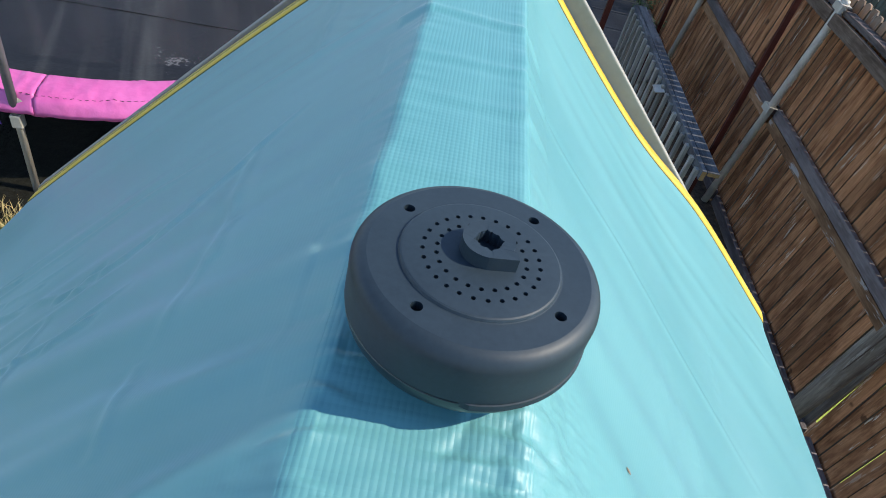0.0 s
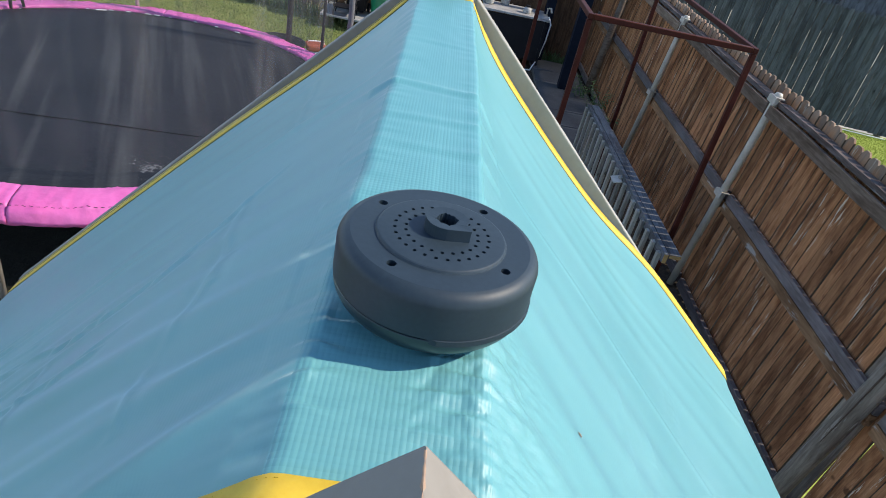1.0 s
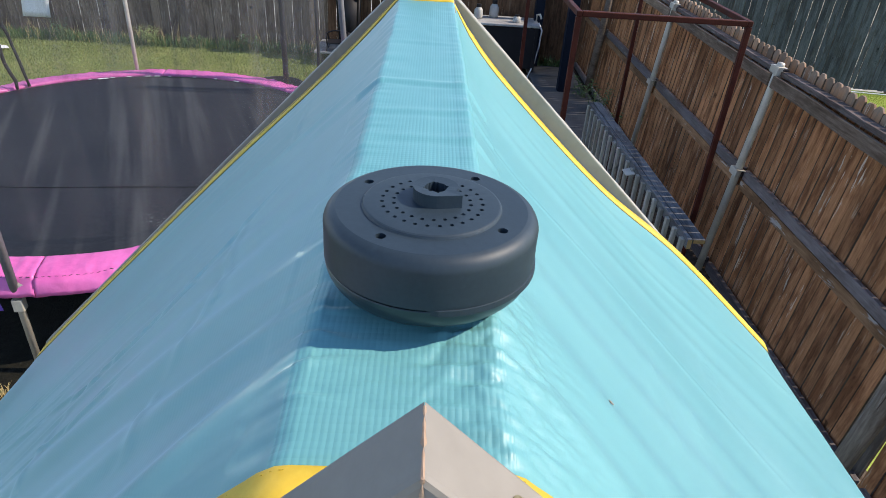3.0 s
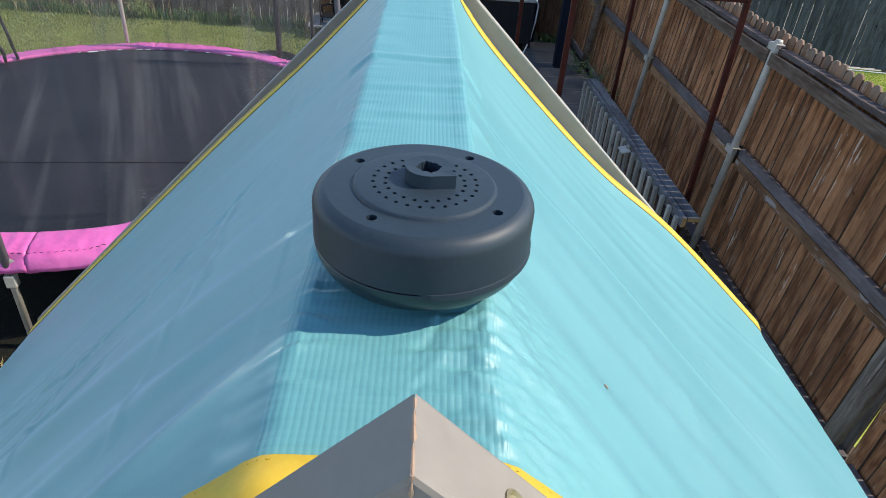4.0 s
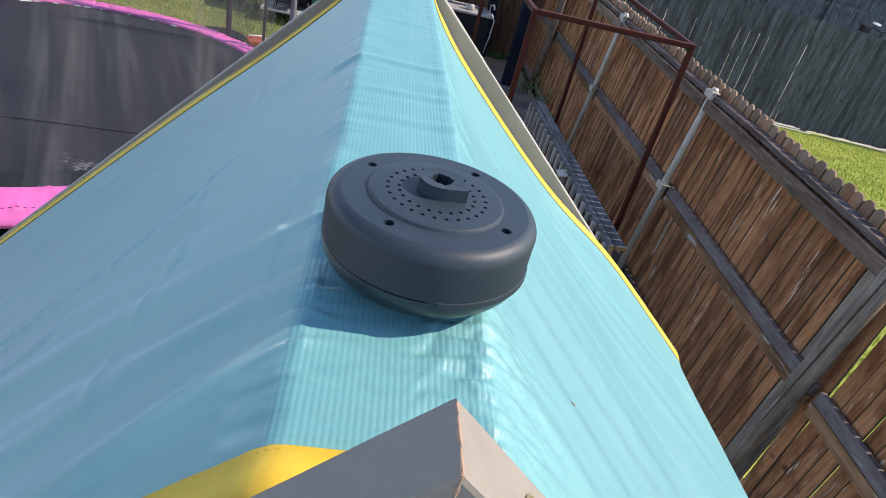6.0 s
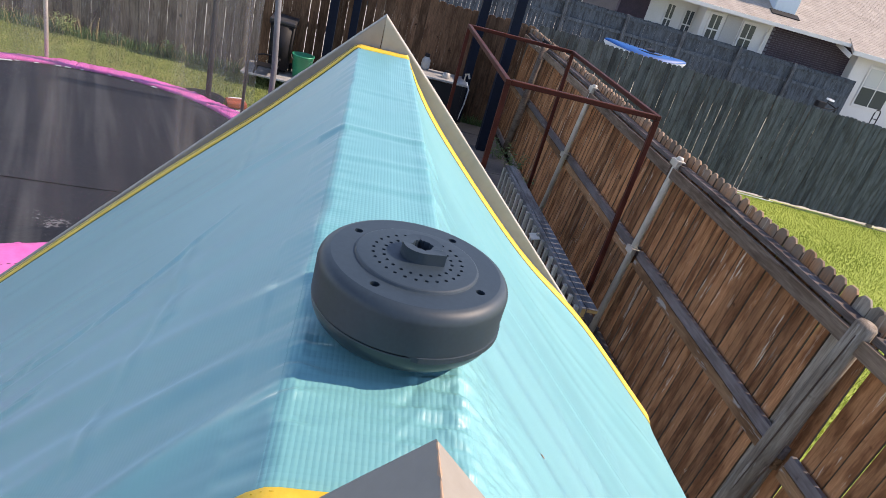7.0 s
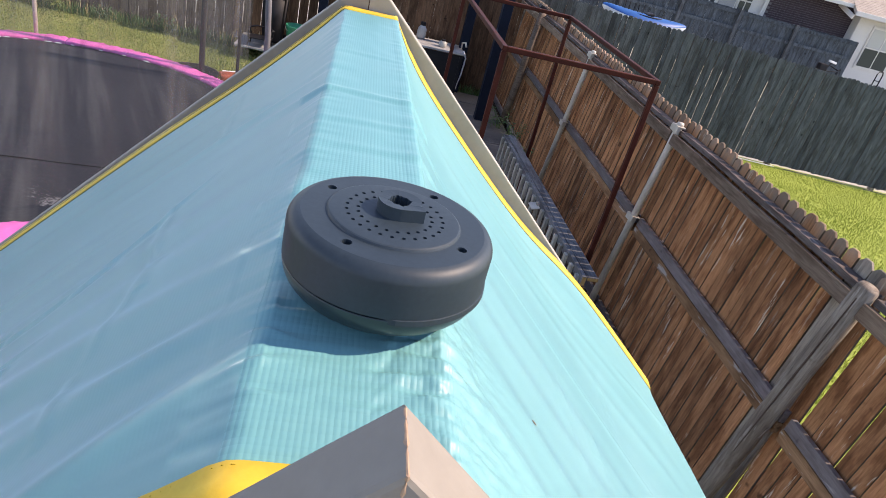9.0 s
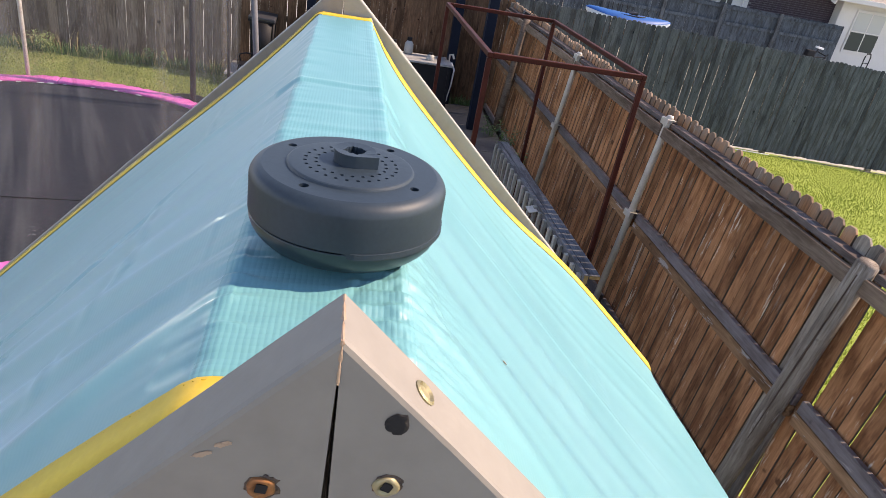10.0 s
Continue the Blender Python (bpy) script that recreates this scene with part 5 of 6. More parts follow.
def build_chair(x, y):
    c = empty("metal_stool", "low dark metal stool with bent arms on the bench", "stool", at=(x, y, 0))
    part("seat", new_box((0.34, 0.26, 0.02), (x, y, 0.13), bevel=0.008), M_BIN, c)
    for sx in (-1, 1):
        for sy in (-1, 1):
            part("leg", new_tube([(x + sx * 0.17, y + sy * 0.12, 0.0), (x + sx * 0.15, y + sy * 0.11, 0.13)], 0.010), M_BIN, c)
        part("arm", new_tube([(x + sx * 0.16, y + 0.12, 0.13), (x + sx * 0.18, y + 0.10, 0.24), (x + sx * 0.17, y - 0.06, 0.27), (x + sx * 0.165, y - 0.12, 0.23), (x + sx * 0.16, y - 0.12, 0.13)], 0.012), M_BIN, c)
    part("back_bar", new_tube([(x - 0.18, y + 0.10, 0.24), (x - 0.08, y + 0.12, 0.27), (x + 0.08, y + 0.12, 0.27), (x + 0.18, y + 0.10, 0.24)], 0.012), M_BIN, c)
    return c


def build_bench(x, y):
    b = empty("low_bench", "low bench with a worn pale grey plank top", "bench", at=(x, y, 0))
    for i in range(6):
        part("plank", new_box((1.30, 0.135, 0.03), (x, y - 0.35 + 0.14 * i, 0.205), bevel=0.004), M_STEELTOP, b)
    for sx in (-1, 1):
        for sy in (-1, 1):
            part("leg", new_box((0.07, 0.07, 0.189), (x + sx * 0.58, y + sy * 0.22, 0.0945), bevel=0.005), M_WPOST, b)
    return b


def build_table(x, y):
    t = empty("work_table", "worn metal-topped work table with a dark front", "table", at=(x, y, 0))
    part("tabletop", new_box((1.05, 0.62, 0.035), (x, y, 0.775), bevel=0.006), M_STEELTOP, t, "scratched grey top")
    part("front_panel", new_box((0.98, 0.02, 0.62), (x, y - 0.27, 0.43), bevel=0.004), M_BIN, t)
    for sx in (-1, 1):
        part("side_panel", new_box((0.02, 0.52, 0.62), (x + sx * 0.49, y, 0.43), bevel=0.004), M_BIN, t)
        for sy in (-1, 1):
            part("leg", new_box((0.05, 0.05, 0.755), (x + sx * 0.485, y + sy * 0.27, 0.378), bevel=0.005), M_BIN, t)
    part("hose", new_tube([(x + 0.53, y - 0.1, 0.80), (x + 0.58, y - 0.16, 0.70), (x + 0.56, y - 0.2, 0.45), (x + 0.52, y - 0.2, 0.2), (x + 0.40, y - 0.42, 0.015), (x + 0.1, y - 0.45, 0.015)], 0.012), M_WHITE, t, "pale hose")
    part("tap", new_tube([(x + 0.50, y, 0.79), (x + 0.50, y, 0.90), (x + 0.54, y - 0.05, 0.92), (x + 0.56, y - 0.09, 0.86)], 0.016), M_GALV, t)
    return t


def build_jar(x, y, z, r, h, material, label):
    j = empty("jar", label, "container", "things on the work table", (x, y, z))
    part("body", new_lathe([(0.0, 0.0), (r * 0.85, 0.0), (r, h * 0.15), (r * 0.95, h * 0.6), (r * 0.5, h * 0.8), (0.0, h * 0.8)], 20, (x, y, z)), material, j, "", True)
    part("lid", new_lathe([(0.0, h * 0.80), (r * 0.55, h * 0.80), (r * 0.55, h), (0.0, h)], 16, (x, y, z)), M_BIN, j)
    return j


# ---- plants ----
def blades(name, n, region, hmin, hmax, material, label, seed, width=0.006, keep=None):
    """Grass as bent blades, three triangles each."""
    rng = np.random.default_rng(seed)
    x0, x1, y0, y1 = region
    px, py = rng.uniform(x0, x1, n), rng.uniform(y0, y1, n)
    if keep is not None:
        sel = keep(px, py)
        px, py = px[sel], py[sel]
    n = len(px)
    h = rng.uniform(hmin, hmax, n)
    ang = rng.uniform(0, 2 * np.pi, n)
    lean = rng.uniform(0.1, 0.7, n) * h
    la = rng.uniform(0, 2 * np.pi, n)
    dx, dy = np.cos(ang) * width, np.sin(ang) * width
    z0 = np.full(n, -0.02)
    fall = -0.035 * np.clip(px - 2.7, 0.0, 9.5)
    lx, ly = np.cos(la) * lean, np.sin(la) * lean
    v = np.empty((n, 5, 3))
    v[:, 0] = np.stack([px - dx, py - dy, z0], 1)
    v[:, 1] = np.stack([px + dx, py + dy, z0], 1)
    v[:, 2] = np.stack([px - dx * 0.7 + lx * 0.35, py - dy * 0.7 + ly * 0.35, h * 0.6], 1)
    v[:, 3] = np.stack([px + dx * 0.7 + lx * 0.35, py + dy * 0.7 + ly * 0.35, h * 0.6], 1)
    v[:, 4] = np.stack([px + lx, py + ly, h], 1)
    v[:, :, 2] += fall[:, None]
    base = np.arange(n)[:, None] * 5
    tri = (base[:, None, :] + np.array([[0, 1, 3], [0, 3, 2], [2, 3, 4]])[None]).reshape(-1, 3)
    me = bpy.data.meshes.new(name)
    me.from_pydata(v.reshape(-1, 3).tolist(), [], tri.tolist())
    me.materials.append(material)
    return tagged(new(name, me), label, "grass", kind="stuff")


def build_weed(x, y, n, h, seed, material=None, label="leafy green weed growing by the fence", wide=0.018, long=1.0):
    rng = random.Random(seed)
    w = empty("weed", label, "plant", at=(x, y, 0))
    bm = bmesh.new()
    st = bmesh.new()
    for i in range(n):
        a = rng.uniform(0, 2 * math.pi)
        L = h * rng.uniform(0.5, 1.0)
        out = L * rng.uniform(0.2, 0.7)
        base = Vector((x + rng.gauss(0, 0.04), y + rng.gauss(0, 0.04), -0.01))
        tip = base + Vector((math.cos(a) * out, math.sin(a) * out, L))
        mid = base.lerp(tip, 0.5) + Vector((0, 0, 0.08 * L))
        tube(st, [base, mid, tip], [0.004, 0.003, 0.0015], 4)
        for k in range(5):
            p = mid.lerp(tip, k / 4)
            b = rng.uniform(0, 2 * math.pi)
            d = Vector((math.cos(b), math.sin(b), rng.uniform(-0.3, 0.4)))
            s = d.cross(Vector((0, 0, 1))).normalized() * wide * rng.uniform(0.6, 1.2)
            l = long * wide * rng.uniform(2.0, 4.0)
            vs = [bm.verts.new(p), bm.verts.new(p + d * l * 0.5 + s), bm.verts.new(p + d * l - Vector((0, 0, l * 0.2))), bm.verts.new(p + d * l * 0.5 - s)]
            bm.faces.new(vs)
    part("stems", st, M_LEAF, w)
    part("leaves", bm, material or M_LEAF, w)
    return w


# ---- beyond the fences ----
def build_kayak():
    k = empty("kayak", "blue and white kayak lying on a stand behind the fence", "kayak", at=(4.85, 11.75, 0))
    a, b = Vector((4.12, 11.75, 1.80)), Vector((5.78, 11.75, 1.74))
    n = 28
    for name, material, lo in (("hull", M_KAYAKW, True), ("deck", M_KAYAKB, False)):
        bm = bmesh.new()
        rings = []
        for i in range(n + 1):
            t = i / n
            w = max(0.012, 0.30 * math.sin(math.pi * min(max(t, 0.0), 1.0)) ** 0.7)
            c = a.lerp(b, t) + Vector((0, 0, 0.07 * (2 * t - 1) ** 2))
            ring = []
            for q in range(9):
                ang = math.pi * q / 8
                z = -0.17 * math.sin(ang) ** 0.8 * (w / 0.30) ** 0.5 if lo else 0.10 * math.sin(ang) * (w / 0.30) ** 0.5
                ring.append(bm.verts.new((c.x, c.y + w * math.cos(ang), c.z + z)))
            rings.append(ring)
        for p, q in zip(rings, rings[1:]):
            for s in range(8):
                bm.faces.new((p[s], q[s], q[s + 1], p[s + 1]))
        bmesh.ops.recalc_face_normals(bm, faces=bm.faces)
        part(name, bm, material, k, "blue deck" if not lo else "pale hull", True)
    for x in (4.52, 4.60, 4.70, 4.78, 4.88):
        part("rod_holder", new_tube([(x, 11.72, 1.84), (x - 0.015, 11.70, 2.02)], 0.008, 6), M_BIN, k)
    part("seat", new_box((0.14, 0.22, 0.05), (5.02, 11.75, 1.875), (0, -12, 0), 0.02), M_BIN, k, "black moulded seat")
    for x in (5.22, 5.32, 5.42):
        part("hatch", new_box((0.03, 0.16, 0.012), (x, 11.75, 1.852), (0, 4, 0), 0.004), M_BIN, k, "black deck strap")
    part("stripe", new_tube([(4.22, 11.49, 1.80), (4.70, 11.455, 1.775), (5.20, 11.455, 1.757), (5.68, 11.50, 1.755)], 0.009, 6), M_KAYAKW, k, "pale rubbing strip")
    part("cockpit_rim", new_tube([(4.95 + 0.32 * math.cos(radians(d)), 11.75 + 0.20 * math.sin(radians(d)), 1.85) for d in range(0, 361, 15)], 0.014), M_BIN, k)
    st = empty("kayak_stand", "plain timber stand under the kayak", "stand", at=(4.85, 11.75, 0))
    for x in (4.5, 5.3):
        for y in (11.55, 11.95):
            part("leg", new_box((0.06, 0.06, 1.54), (x, y, 0.77)), M_WPOST, st)
        part("crossbar", new_box((0.06, 0.60, 0.06), (x, 11.75, 1.57)), M_WPOST, st)
    return k


def build_far_fence():
    f = empty("far_fence", "dark grey weathered fence with rails and posts on this side", "fence", at=(9, 23, 0))
    rng = random.Random(31)
    planks = []
    for n in range(4):
        me = bpy.data.meshes.new("picket")
        bm = new_box((0.138, 0.016, 2.30 + 0.012 * n), (0, 0, -1.15 - 0.006 * n), bevel=0.002)
        bm.to_mesh(me)
        bm.free()
        me.materials.append(M_FENCEFAR)
        planks.append(me)

    def top(x):
        return 1.86 - 0.0150 * (x - 6.95)

    x = -4.0
    while x < 18.0:
        put_mesh("picket", planks[rng.randrange(4)], f, pose(x, 23.05 + rng.uniform(-0.005, 0.005), top(x) + rng.uniform(-0.012, 0.012), 0, rng.uniform(-0.15, 0.15), 0))
        x += 0.142 + 0.004 * rng.random()
    for dz in (-0.10, -0.62, -1.4):
        part("rail", new_box((21.9, 0.05, 0.10), (6.95, 23.01, top(6.95) + dz), (0, math.degrees(math.atan(0.015)), 0)), M_FENCEFAR, f)
    for x in (-2.6, -0.4, 1.85, 4.1, 6.35, 8.60, 10.78, 13.02, 15.30):
        part("post", new_box((0.11, 0.10, 2.3), (x, 22.95, top(x) - 1.13), (0, 0, 0), 0.006), M_FENCEGREY, f, "pale weathered post")
    return f


def build_window(parent, x, y, z, w, h, blind=True):
    """A white sash window: frame, two panes with a blind half down behind them, glazing bars."""
    win = part("window", new_box((w + 0.14, 0.05, h + 0.14), (x, y, z), bevel=0.01), M_SIDING, parent, "white framed sash window")
    part("pane", new_box((w, 0.02, h / 2 - 0.05), (x, y - 0.028, z - h / 4)), M_GLASS, win)
    part("pane", new_box((w, 0.02, h / 2 - 0.05), (x, y - 0.028, z + h / 4)), M_BLIND if blind else M_GLASS, win, "pane with a pale blind behind it" if blind else "")
    part("glazing_bar", new_box((0.035, 0.03, h), (x, y - 0.035, z), bevel=0.004), M_SIDING, win)
    part("glazing_bar", new_box((w, 0.03, 0.045), (x, y - 0.036, z), bevel=0.004), M_SIDING, win)
    return win


def roof_slab(parent, pts, thick=0.12):
    bm = bmesh.new()
    up = [bm.verts.new(p) for p in pts]
    lo = [bm.verts.new((p[0], p[1], p[2] - thick)) for p in pts]
    bm.faces.new(up)
    bm.faces.new(lo[::-1])
    n = len(pts)
    for i in range(n):
        bm.faces.new((up[i], lo[i], lo[(i + 1) % n], up[(i + 1) % n]))
    bmesh.ops.recalc_face_normals(bm, faces=bm.faces)
    return part("roof", bm, M_SHINGLE, parent, "tan asphalt shingle roof")


def shingle_courses(parent, a, b, c, d, rows):
    """Courses of shingle butts across a slope whose eave runs from a to b and whose top runs from d to c."""
    a, b, c, d = (Vector(p) for p in (a, b, c, d))
    bm = bmesh.new()
    nrm = (b - a).cross(d - a).normalized()
    for i in range(rows):
        t0, t1 = i / rows, (i + 1) / rows
        p, q, r, s = a.lerp(d, t0), b.lerp(c, t0), b.lerp(c, t1), a.lerp(d, t1)
        v = [bm.verts.new(w) for w in (p + nrm * 0.009, q + nrm * 0.009, r + nrm * 0.003, s + nrm * 0.003, p, q)]
        bm.faces.new((v[0], v[1], v[2], v[3]))
        bm.faces.new((v[4], v[5], v[1], v[0]))
    return tagged(part("shingles", bm, M_SHINGLE, parent), kind="stuff")


def build_house():
    h = empty("house", "single-storey brick and cream house with a tan shingle roof", "house", at=(15, 25, 0))
    part("wall", new_box((2.75, 0.25, 3.20), (13.105, 24.125, 1.20)), M_SIDING, h, "cream painted wall")
    part("wall", new_box((1.85, 0.25, 3.20), (10.80, 24.845, 1.20)), M_SIDING, h, "pale porch wall")
    part("wall", new_box((1.10, 0.25, 3.20), (9.32, 24.845, 1.20)), M_BRICKFACE, h, "dark red brick wall")
    part("wall", new_box((0.20, 0.60, 3.20), (11.83, 24.55, 1.20)), M_SIDING, h, "cream painted wall")
    part("panel", new_box((0.62, 0.05, 2.9), (12.89, 23.98, 1.25)), M_GREYWALL, h, "grey recessed panel")
    for x, y, w, top in ((10.72, 24.70, 0.26, 2.54), (11.50, 24.70, 0.30, 2.50), (12.20, 23.98, 0.40, 2.62), (13.58, 23.98, 0.46, 2.60)):
        build_window(h, x, y, top - 0.55, w, 1.06, False)
    part("wall", new_box((3.9, 0.25, 3.30), (16.43, 24.13, 1.25)), M_BRICK, h, "dark red brick wall")
    bm = bmesh.new()
    rng = random.Random(8)
    for r in range(26):
        x = 14.60 + (0.10 if r % 2 else 0.0)
        while x < 18.2:
            box(bm, (0.190, 0.016, 0.062), (x, 23.998 - 0.004 * rng.random(), 0.92 + 0.074 * r))
            x += 0.206
    tagged(part("bricks", bm, M_BRICKFACE, h), kind="stuff")
    part("wall", new_box((6.0, 0.5, 3.1), (20.98, 23.85, 0.98)), M_SIDING, h, "cream wing wall")
    build_window(h, 19.32, 23.58, 1.56, 1.22, 1.42)
    e = 2.86
    for pts, rows in (([(8.6, 23.40, e), (18.6, 23.40, e), (18.6, 30.5, 6.4), (8.6, 30.5, 6.4)], 64),
                      ([(17.20, 22.95, 2.68), (26.0, 22.95, 2.68), (26.0, 28.5, 5.2), (18.6, 28.5, 5.2)], 50)):
        roof_slab(h, pts)
        shingle_courses(h, *[(p[0], p[1], p[2] + 0.004) for p in pts], rows)
    for size, at in (((10.0, 0.05, 0.13), (13.6, 23.37, e - 0.06)), ((8.8, 0.05, 0.16), (21.6, 22.92, 2.61))):
        part("gutter", new_box(size, at, (0, 0, 0), 0.01), M_SIDING, h, "white gutter board")
    part("gutter", new_box((0.05, 1.3, 0.16), (17.18, 23.58, 2.64), (16, 0, 0), 0.01), M_SIDING, h, "white gutter board")
    part("downpipe", new_tube([(14.15, 23.42, 2.76), (14.28, 23.90, 2.45), (14.30, 23.94, 0.1)], 0.04), M_SIDING, h)
    part("chimney", new_box((0.88, 1.0, 2.6), (14.72, 24.66, 4.2), bevel=0.01), M_CHASE, h, "pale blue boxed chimney")
    part("flashing", new_box((1.15, 0.30, 0.04), (14.70, 24.03, 3.20), (26, 0, 0)), M_BIN, h)
    part("vent_pipe", new_tube([(13.2, 24.6, 3.4), (13.2, 24.6, 3.85), (13.3, 24.5, 3.95)], 0.035), M_GALV, h)
    return h


def build_far_house():
    h = empty("house", "distant brick house with a tan roof and white trim", "house", at=(9, 40, 0))
    part("wall", new_box((8.0, 0.3, 2.7), (13.2, 40.0, 1.35)), M_BRICK, h, "red brick wall")
    part("wall", new_box((3.2, 0.3, 2.7), (18.9, 39.0, 1.35)), M_SIDING, h, "cream wall")
    build_window(h, 18.2, 38.82, 1.7, 0.7, 1.4)
    build_window(h, 19.9, 38.82, 1.7, 0.7, 1.4)
    build_window(h, 11.4, 39.8, 1.7, 0.8, 1.3)
    roof_slab(h, [(8.6, 38.4, 2.75), (22.0, 38.4, 2.75), (22.0, 46.0, 6.0), (8.6, 46.0, 6.0)])
    return h


# ---- small things ----
def build_paving():
    """A strip of cast slabs between the frame and the side fence."""
    p = empty("pavement", "strip of pale cast concrete slabs by the side fence", "paving", at=(1.95, 9.0, 0), kind="structure")
    rng = random.Random(17)
    for i in range(7):
        y = 6.95 + 0.58 * i
        part("slab", new_box((0.78, 0.565, 0.07), (1.98 + rng.uniform(-0.01, 0.01), y, 0.025 + rng.uniform(-0.006, 0.006)), (rng.uniform(-0.6, 0.6), rng.uniform(-0.6, 0.6), rng.uniform(-0.6, 0.6)), 0.008), M_SLAB, p)


def build_sheet():
    pts = []
    for j in range(9):
        for i in range(7):
            x, z = -6.62 + 0.44 * i / 6, 0.30 + 0.75 * j / 8
            pts.append((x + 0.02 * noise.noise(Vector((x * 6, z * 3, 0))) - 0.10 * (1 - j / 8), 11.02 - 0.04 * abs(noise.noise(Vector((x * 5, z * 4, 2)))) - 0.012, z))
    ob = new("cloth", from_grid("cloth", pts, 7, 9, M_WHITE))
    sol = ob.modifiers.new("thickness", "SOLIDIFY")
    sol.thickness = 0.004
    tagged(ob, "white cloth hanging on the back fence", "cloth")


def build_cooler(x, y):
    c = empty("cool_box", "small red and white cool box on the grass", "cool box", at=(x, y, 0))
    part("body", new_box((0.24, 0.20, 0.17), (x, y, 0.085), (0, 0, 20), 0.02), M_WHITE, c)
    part("lid", new_box((0.26, 0.22, 0.08), (x, y, 0.212), (0, 0, 20), 0.02), M_ORANGE, c, "orange-red lid")
    part("handle", new_tube([(x - 0.12, y - 0.04, 0.20), (x - 0.09, y - 0.05, 0.29), (x + 0.09, y + 0.03, 0.29), (x + 0.12, y + 0.04, 0.20)], 0.008), M_WHITE, c)


def build_kettle_grill(x, y):
    g = empty("fire_bowl", "low dark metal fire bowl on the grass", "fire bowl", at=(x, y, 0))
    part("bowl", new_lathe([(0.0, 0.10), (0.20, 0.14), (0.30, 0.26), (0.315, 0.30), (0.29, 0.30), (0.19, 0.17), (0.0, 0.13)], 28, (x, y, 0)), M_BIN, g, "", True)
    for a in (30, 150, 270):
        part("leg", new_tube([(x + 0.16 * math.cos(radians(a)), y + 0.16 * math.sin(radians(a)), 0.14), (x + 0.24 * math.cos(radians(a)), y + 0.24 * math.sin(radians(a)), 0.0)], 0.012), M_BIN, g)


def build_litter():
    bm = bmesh.new()
    bmesh.ops.create_icosphere(bm, subdivisions=2, radius=0.05)
    for v in bm.verts:
        v.co *= 1 + 0.3 * noise.noise(v.co * 40)
    bmesh.ops.translate(bm, vec=(6.60, 7.35, -0.07), verts=bm.verts)
    tagged(mesh_ob("stone", bm, M_WHITE), "small pale stone lying on the bright lawn", "stone")
    for xa, xb in ((7.25, 8.15), (8.35, 8.9), (9.3, 9.8), (10.2, 11.6)):
        tagged(mesh_ob("edging_pipe", new_tube([(xa, 10.90, lawn_fall(xa) + 0.05), ((xa + xb) / 2, 10.88, lawn_fall((xa + xb) / 2) + 0.055), (xb, 10.91, lawn_fall(xb) + 0.05)], 0.007), M_BINLID if xa > 8.2 else M_WHITE), "thin plastic edging pipe along the fence foot", "pipe", "edging pipes")
    pts = []
    for j in range(9):
        for i in range(31):
            x, y = -7.75 + 1.3 * i / 30, 9.86 + 0.24 * j / 8
            y += 0.10 * noise.noise(Vector((x * 3.0, 0.0, j * 0.05)))
            taper = math.sin(math.pi * min(1.0, (i + 1) / 31)) ** 0.4
            pts.append((x, 9.98 + (y - 9.98) * taper, 0.05 + 0.06 * abs(noise.noise(Vector((x * 7, y * 9, 0)))) + 0.03 * noise.noise(Vector((x * 20, y * 20, 0)))))
    sheet = new("plastic_sheet", from_grid("plastic_sheet", pts, 31, 9, M_WHITE))
    sheet.modifiers.new("thickness", "SOLIDIFY").thickness = 0.003
    tagged(sheet, "crumpled strip of white plastic sheet on the lawn", "plastic sheet")


def build_bike(x, y):
    b = empty("bicycle", "dark bicycle with a pale saddle leaning by the far fence", "bicycle", at=(x, y, 0))
    for dx in (-0.5, 0.5):
        part("wheel", new_tube([(x + dx + 0.31 * math.cos(radians(a)), y, 0.03 + 0.31 * math.sin(radians(a))) for a in range(0, 361, 15)], 0.02, 8), M_BIN, b, "", True)
    part("frame", new_tube([(x - 0.5, y, 0.03), (x - 0.15, y, 0.62), (x + 0.38, y, 0.68), (x + 0.5, y, 0.03)], 0.022), M_BIN, b)
    part("frame", new_tube([(x - 0.15, y, 0.62), (x - 0.02, y, 0.05), (x + 0.38, y, 0.68)], 0.022), M_BIN, b)
    part("seat", new_box((0.26, 0.15, 0.07), (x + 0.02, y, 0.96), (0, 8, 0), 0.025), M_WHITE, b, "pale saddle")
    part("seat_post", new_tube([(x - 0.12, y, 0.62), (x + 0.0, y, 0.94)], 0.018), M_BIN, b)
    part("handlebar", new_tube([(x + 0.22, y - 0.28, 0.80), (x + 0.38, y, 0.72), (x + 0.22, y + 0.28, 0.80)], 0.02), M_BIN, b)
    part("basket", new_box((0.30, 0.24, 0.22), (x - 0.28, y, 0.74), (0, 0, 0), 0.04), M_BIN, b)


def build_trolley(x, y):
    t = empty("hand_truck", "dark steel hand truck with a looped handle", "hand truck", at=(x, y, 0))
    part("frame", new_tube([(x - 0.11, y, -0.2), (x - 0.11, y, 0.92), (x - 0.07, y, 1.02), (x + 0.07, y, 1.02), (x + 0.11, y, 0.92), (x + 0.11, y, -0.2)], 0.022), M_BIN, t)
    for z in (0.25, 0.7):
        part("crossbar", new_tube([(x - 0.11, y, z), (x + 0.11, y, z)], 0.015), M_BIN, t)
    part("toe_plate", new_box((0.36, 0.22, 0.02), (x, y - 0.11, -0.25)), M_BIN, t)


def build_post_lamp(x, y, z):
    l = empty("garden_light", "small black light clamped to a fence post", "light", at=(x, y, z))
    part("head", new_box((0.10, 0.14, 0.05), (x - 0.05, y, z), (0, 20, 0), 0.012), M_BIN, l)
    part("bracket", new_box((0.05, 0.05, 0.09), (x, y, z - 0.05), (0, 0, 0), 0.006), M_BIN, l)


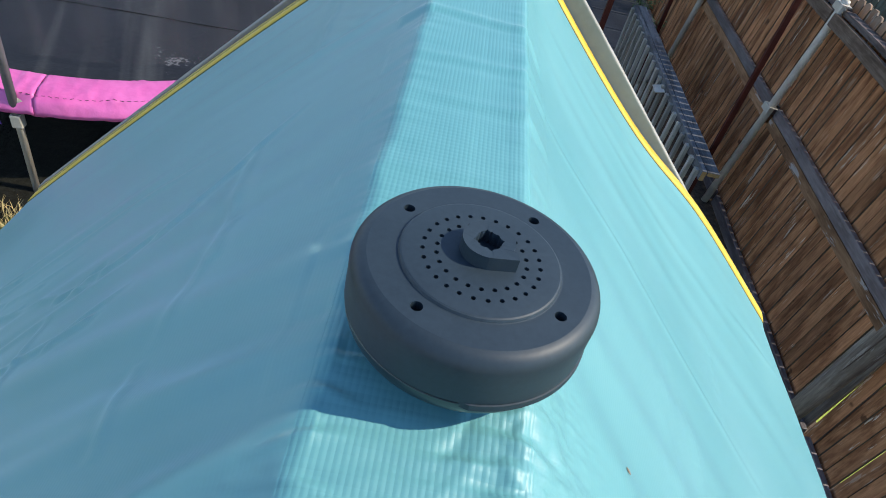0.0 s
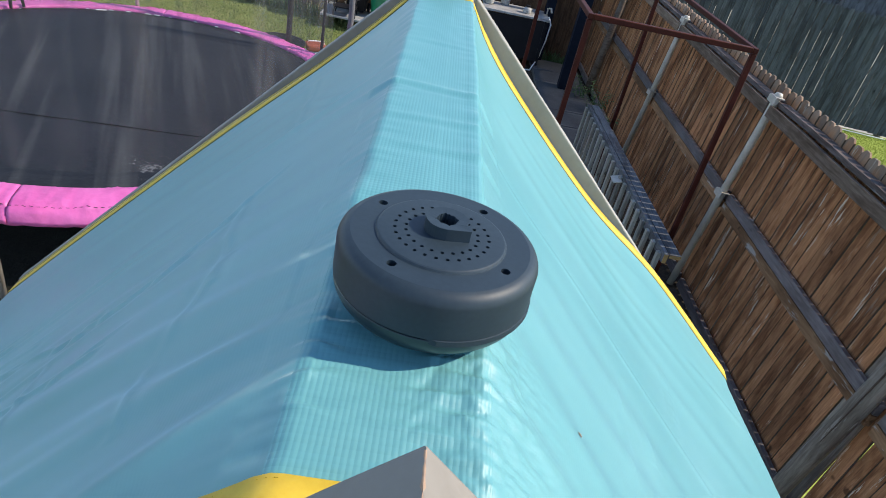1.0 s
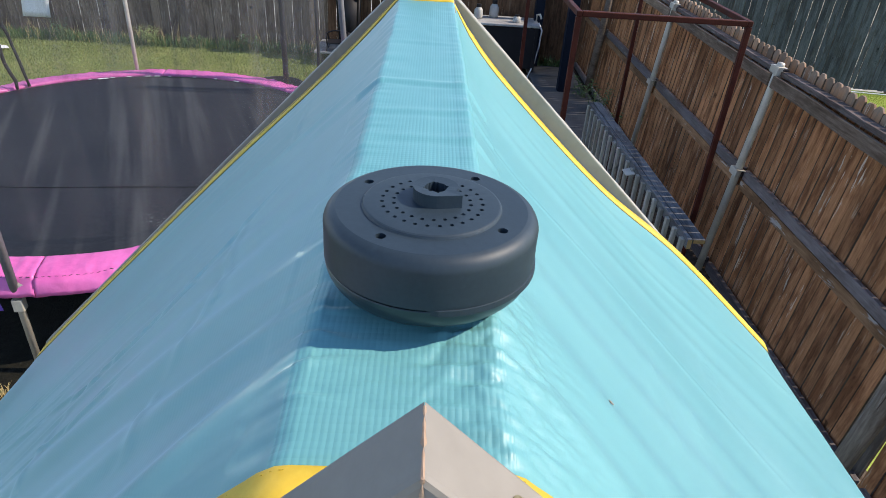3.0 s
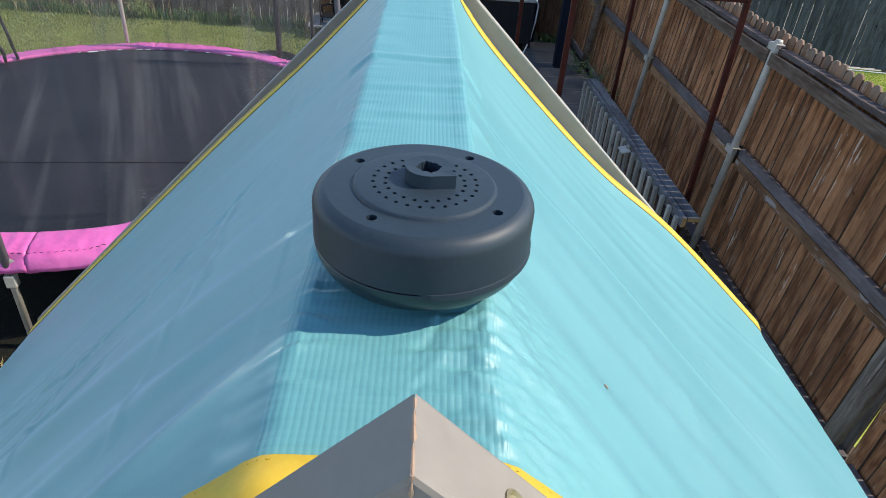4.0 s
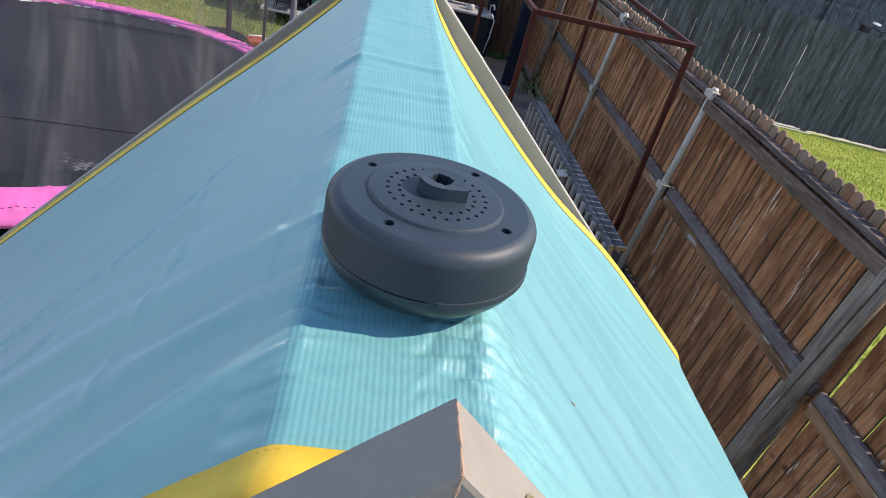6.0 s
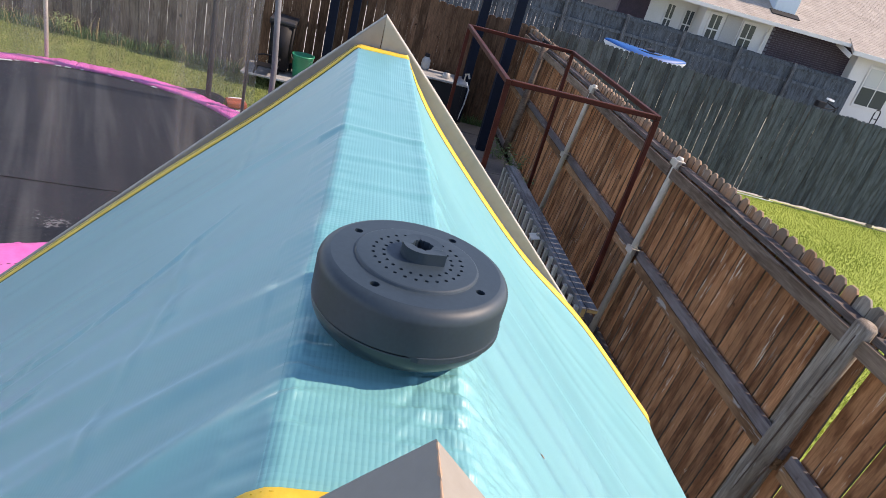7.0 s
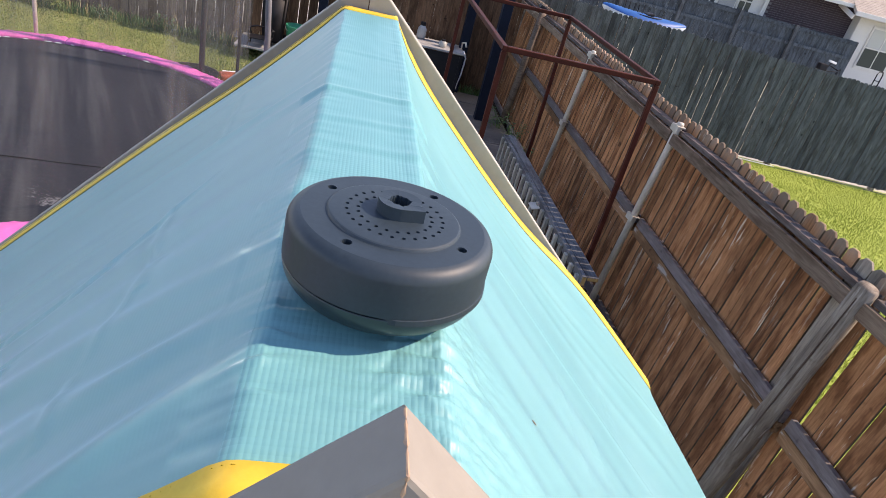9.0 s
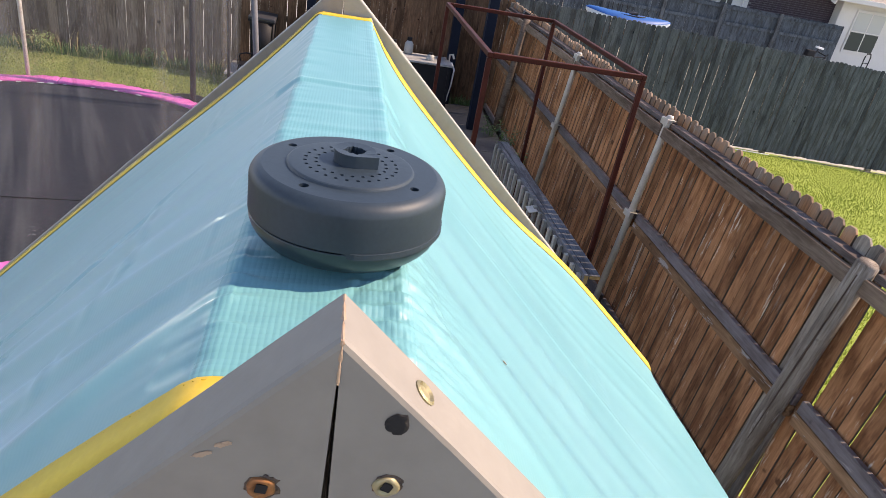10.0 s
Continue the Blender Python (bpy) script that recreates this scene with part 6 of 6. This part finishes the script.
def build_hook(x, y, z):
    tagged(mesh_ob("hook", new_tube([(x, y, z), (x - 0.02, y, z - 0.01), (x - 0.035, y, z - 0.04), (x - 0.02, y + 0.01, z - 0.065), (x, y + 0.02, z - 0.055)], 0.006, 8), M_BIN), "black wire hook on the top rail", "hook")


build_paving()
build_sheet()
build_cooler(-1.55, 8.50)
build_kettle_grill(-1.95, 8.20)
build_litter()
build_bike(16.25, 21.6)
build_trolley(18.25, 21.6)
build_post_lamp(2.53, 9.45, 1.83)
build_hook(2.545, 4.78, 1.70)
build_trampoline()
build_red_frame()
build_railing()
build_kayak()
build_far_fence()
build_house()
build_far_house()
for px, py, pw in ((1.98, 9.42, 0.14), (1.70, 10.70, 0.14), (-0.62, 10.75, 0.14), (-0.28, 10.85, 0.12)):
    build_post(px, py, pw, 2.6)
build_bench(-1.18, 10.60)
for thing in (build_bin(-1.33, 10.66), build_bucket(-0.965, 10.60), build_chair(-1.47, 10.34)):
    thing.location.z += 0.221
build_table(1.15, 10.55)
build_jar(0.98, 10.72, 0.793, 0.075, 0.26, M_JAR, "white jug with a black cap on the table")
build_jar(0.72, 10.55, 0.793, 0.07, 0.22, M_JAR, "white jug with a black cap on the table")
build_jar(1.32, 10.42, 0.793, 0.065, 0.12, M_JAR, "squat white tub on the table")

for wx, wy, wn_, wh, ws in ((2.35, 8.55, 16, 0.42, 1), (2.25, 9.15, 12, 0.40, 2), (2.40, 7.9, 10, 0.3, 3), (-3.9, 10.8, 10, 0.24, 4), (-3.0, 10.85, 12, 0.3, 5), (-6.1, 10.85, 14, 0.35, 6)):
    build_weed(wx, wy, wn_, wh, ws)
build_weed(-4.60, 10.72, 26, 0.34, 14, M_GRASSBLADE, "pale tuft of long-leaved weed by the back fence", 0.008, 5.0)
under = lambda x, y: (x - TC.x) ** 2 + (y - TC.y) ** 2 > 2.42 ** 2
blades("lawn_grass", 90000, (-9.0, 0.3, 5.6, 11.0), 0.012, 0.045, M_GRASSBLADE, "unmown patchy green lawn", 1, 0.005, under)
blades("lawn_grass", 9000, (-4.6, -0.9, 1.2, 4.2), 0.03, 0.10, M_GRASSBLADE, "unmown patchy green lawn", 2, 0.004, under)
blades("weedy_edge", 6500, (-9.0, 2.4, 10.72, 11.02), 0.04, 0.20, M_LEAF, "dark tangled weeds along the foot of the back fence", 7, 0.006)
blades("dry_stalks", 500, (-9.0, 0.5, 10.70, 11.0), 0.10, 0.40, M_STRAW, "dry pale stalks among the weeds by the fence", 8, 0.003)
blades("dry_grass", 15000, (-3.9, -1.2, 1.3, 2.78), 0.03, 0.11, M_STRAW, "tuft of dry straw-coloured grass", 3, 0.003, lambda x, y: ((x + 2.55) / 1.35) ** 2 + ((y - 2.05) / 0.75) ** 2 + 0.16 * np.sin(7 * x + 2) * np.cos(9 * y) < 0.9)
blades("lawn_grass", 110000, (2.75, 11.5, 3.2, 11.0), 0.012, 0.040, M_GRASSBRIGHT, "bright sunlit green lawn next door", 4, 0.0045)

build_side_fence()
tagged(mesh_ob("corner_post", new_box((0.14, 0.12, 1.80), (2.665, 11.075, 0.90), bevel=0.006), M_WPOST), "square grey timber post at the fence corner", "post")
build_back_fence()
build_rear_fence()
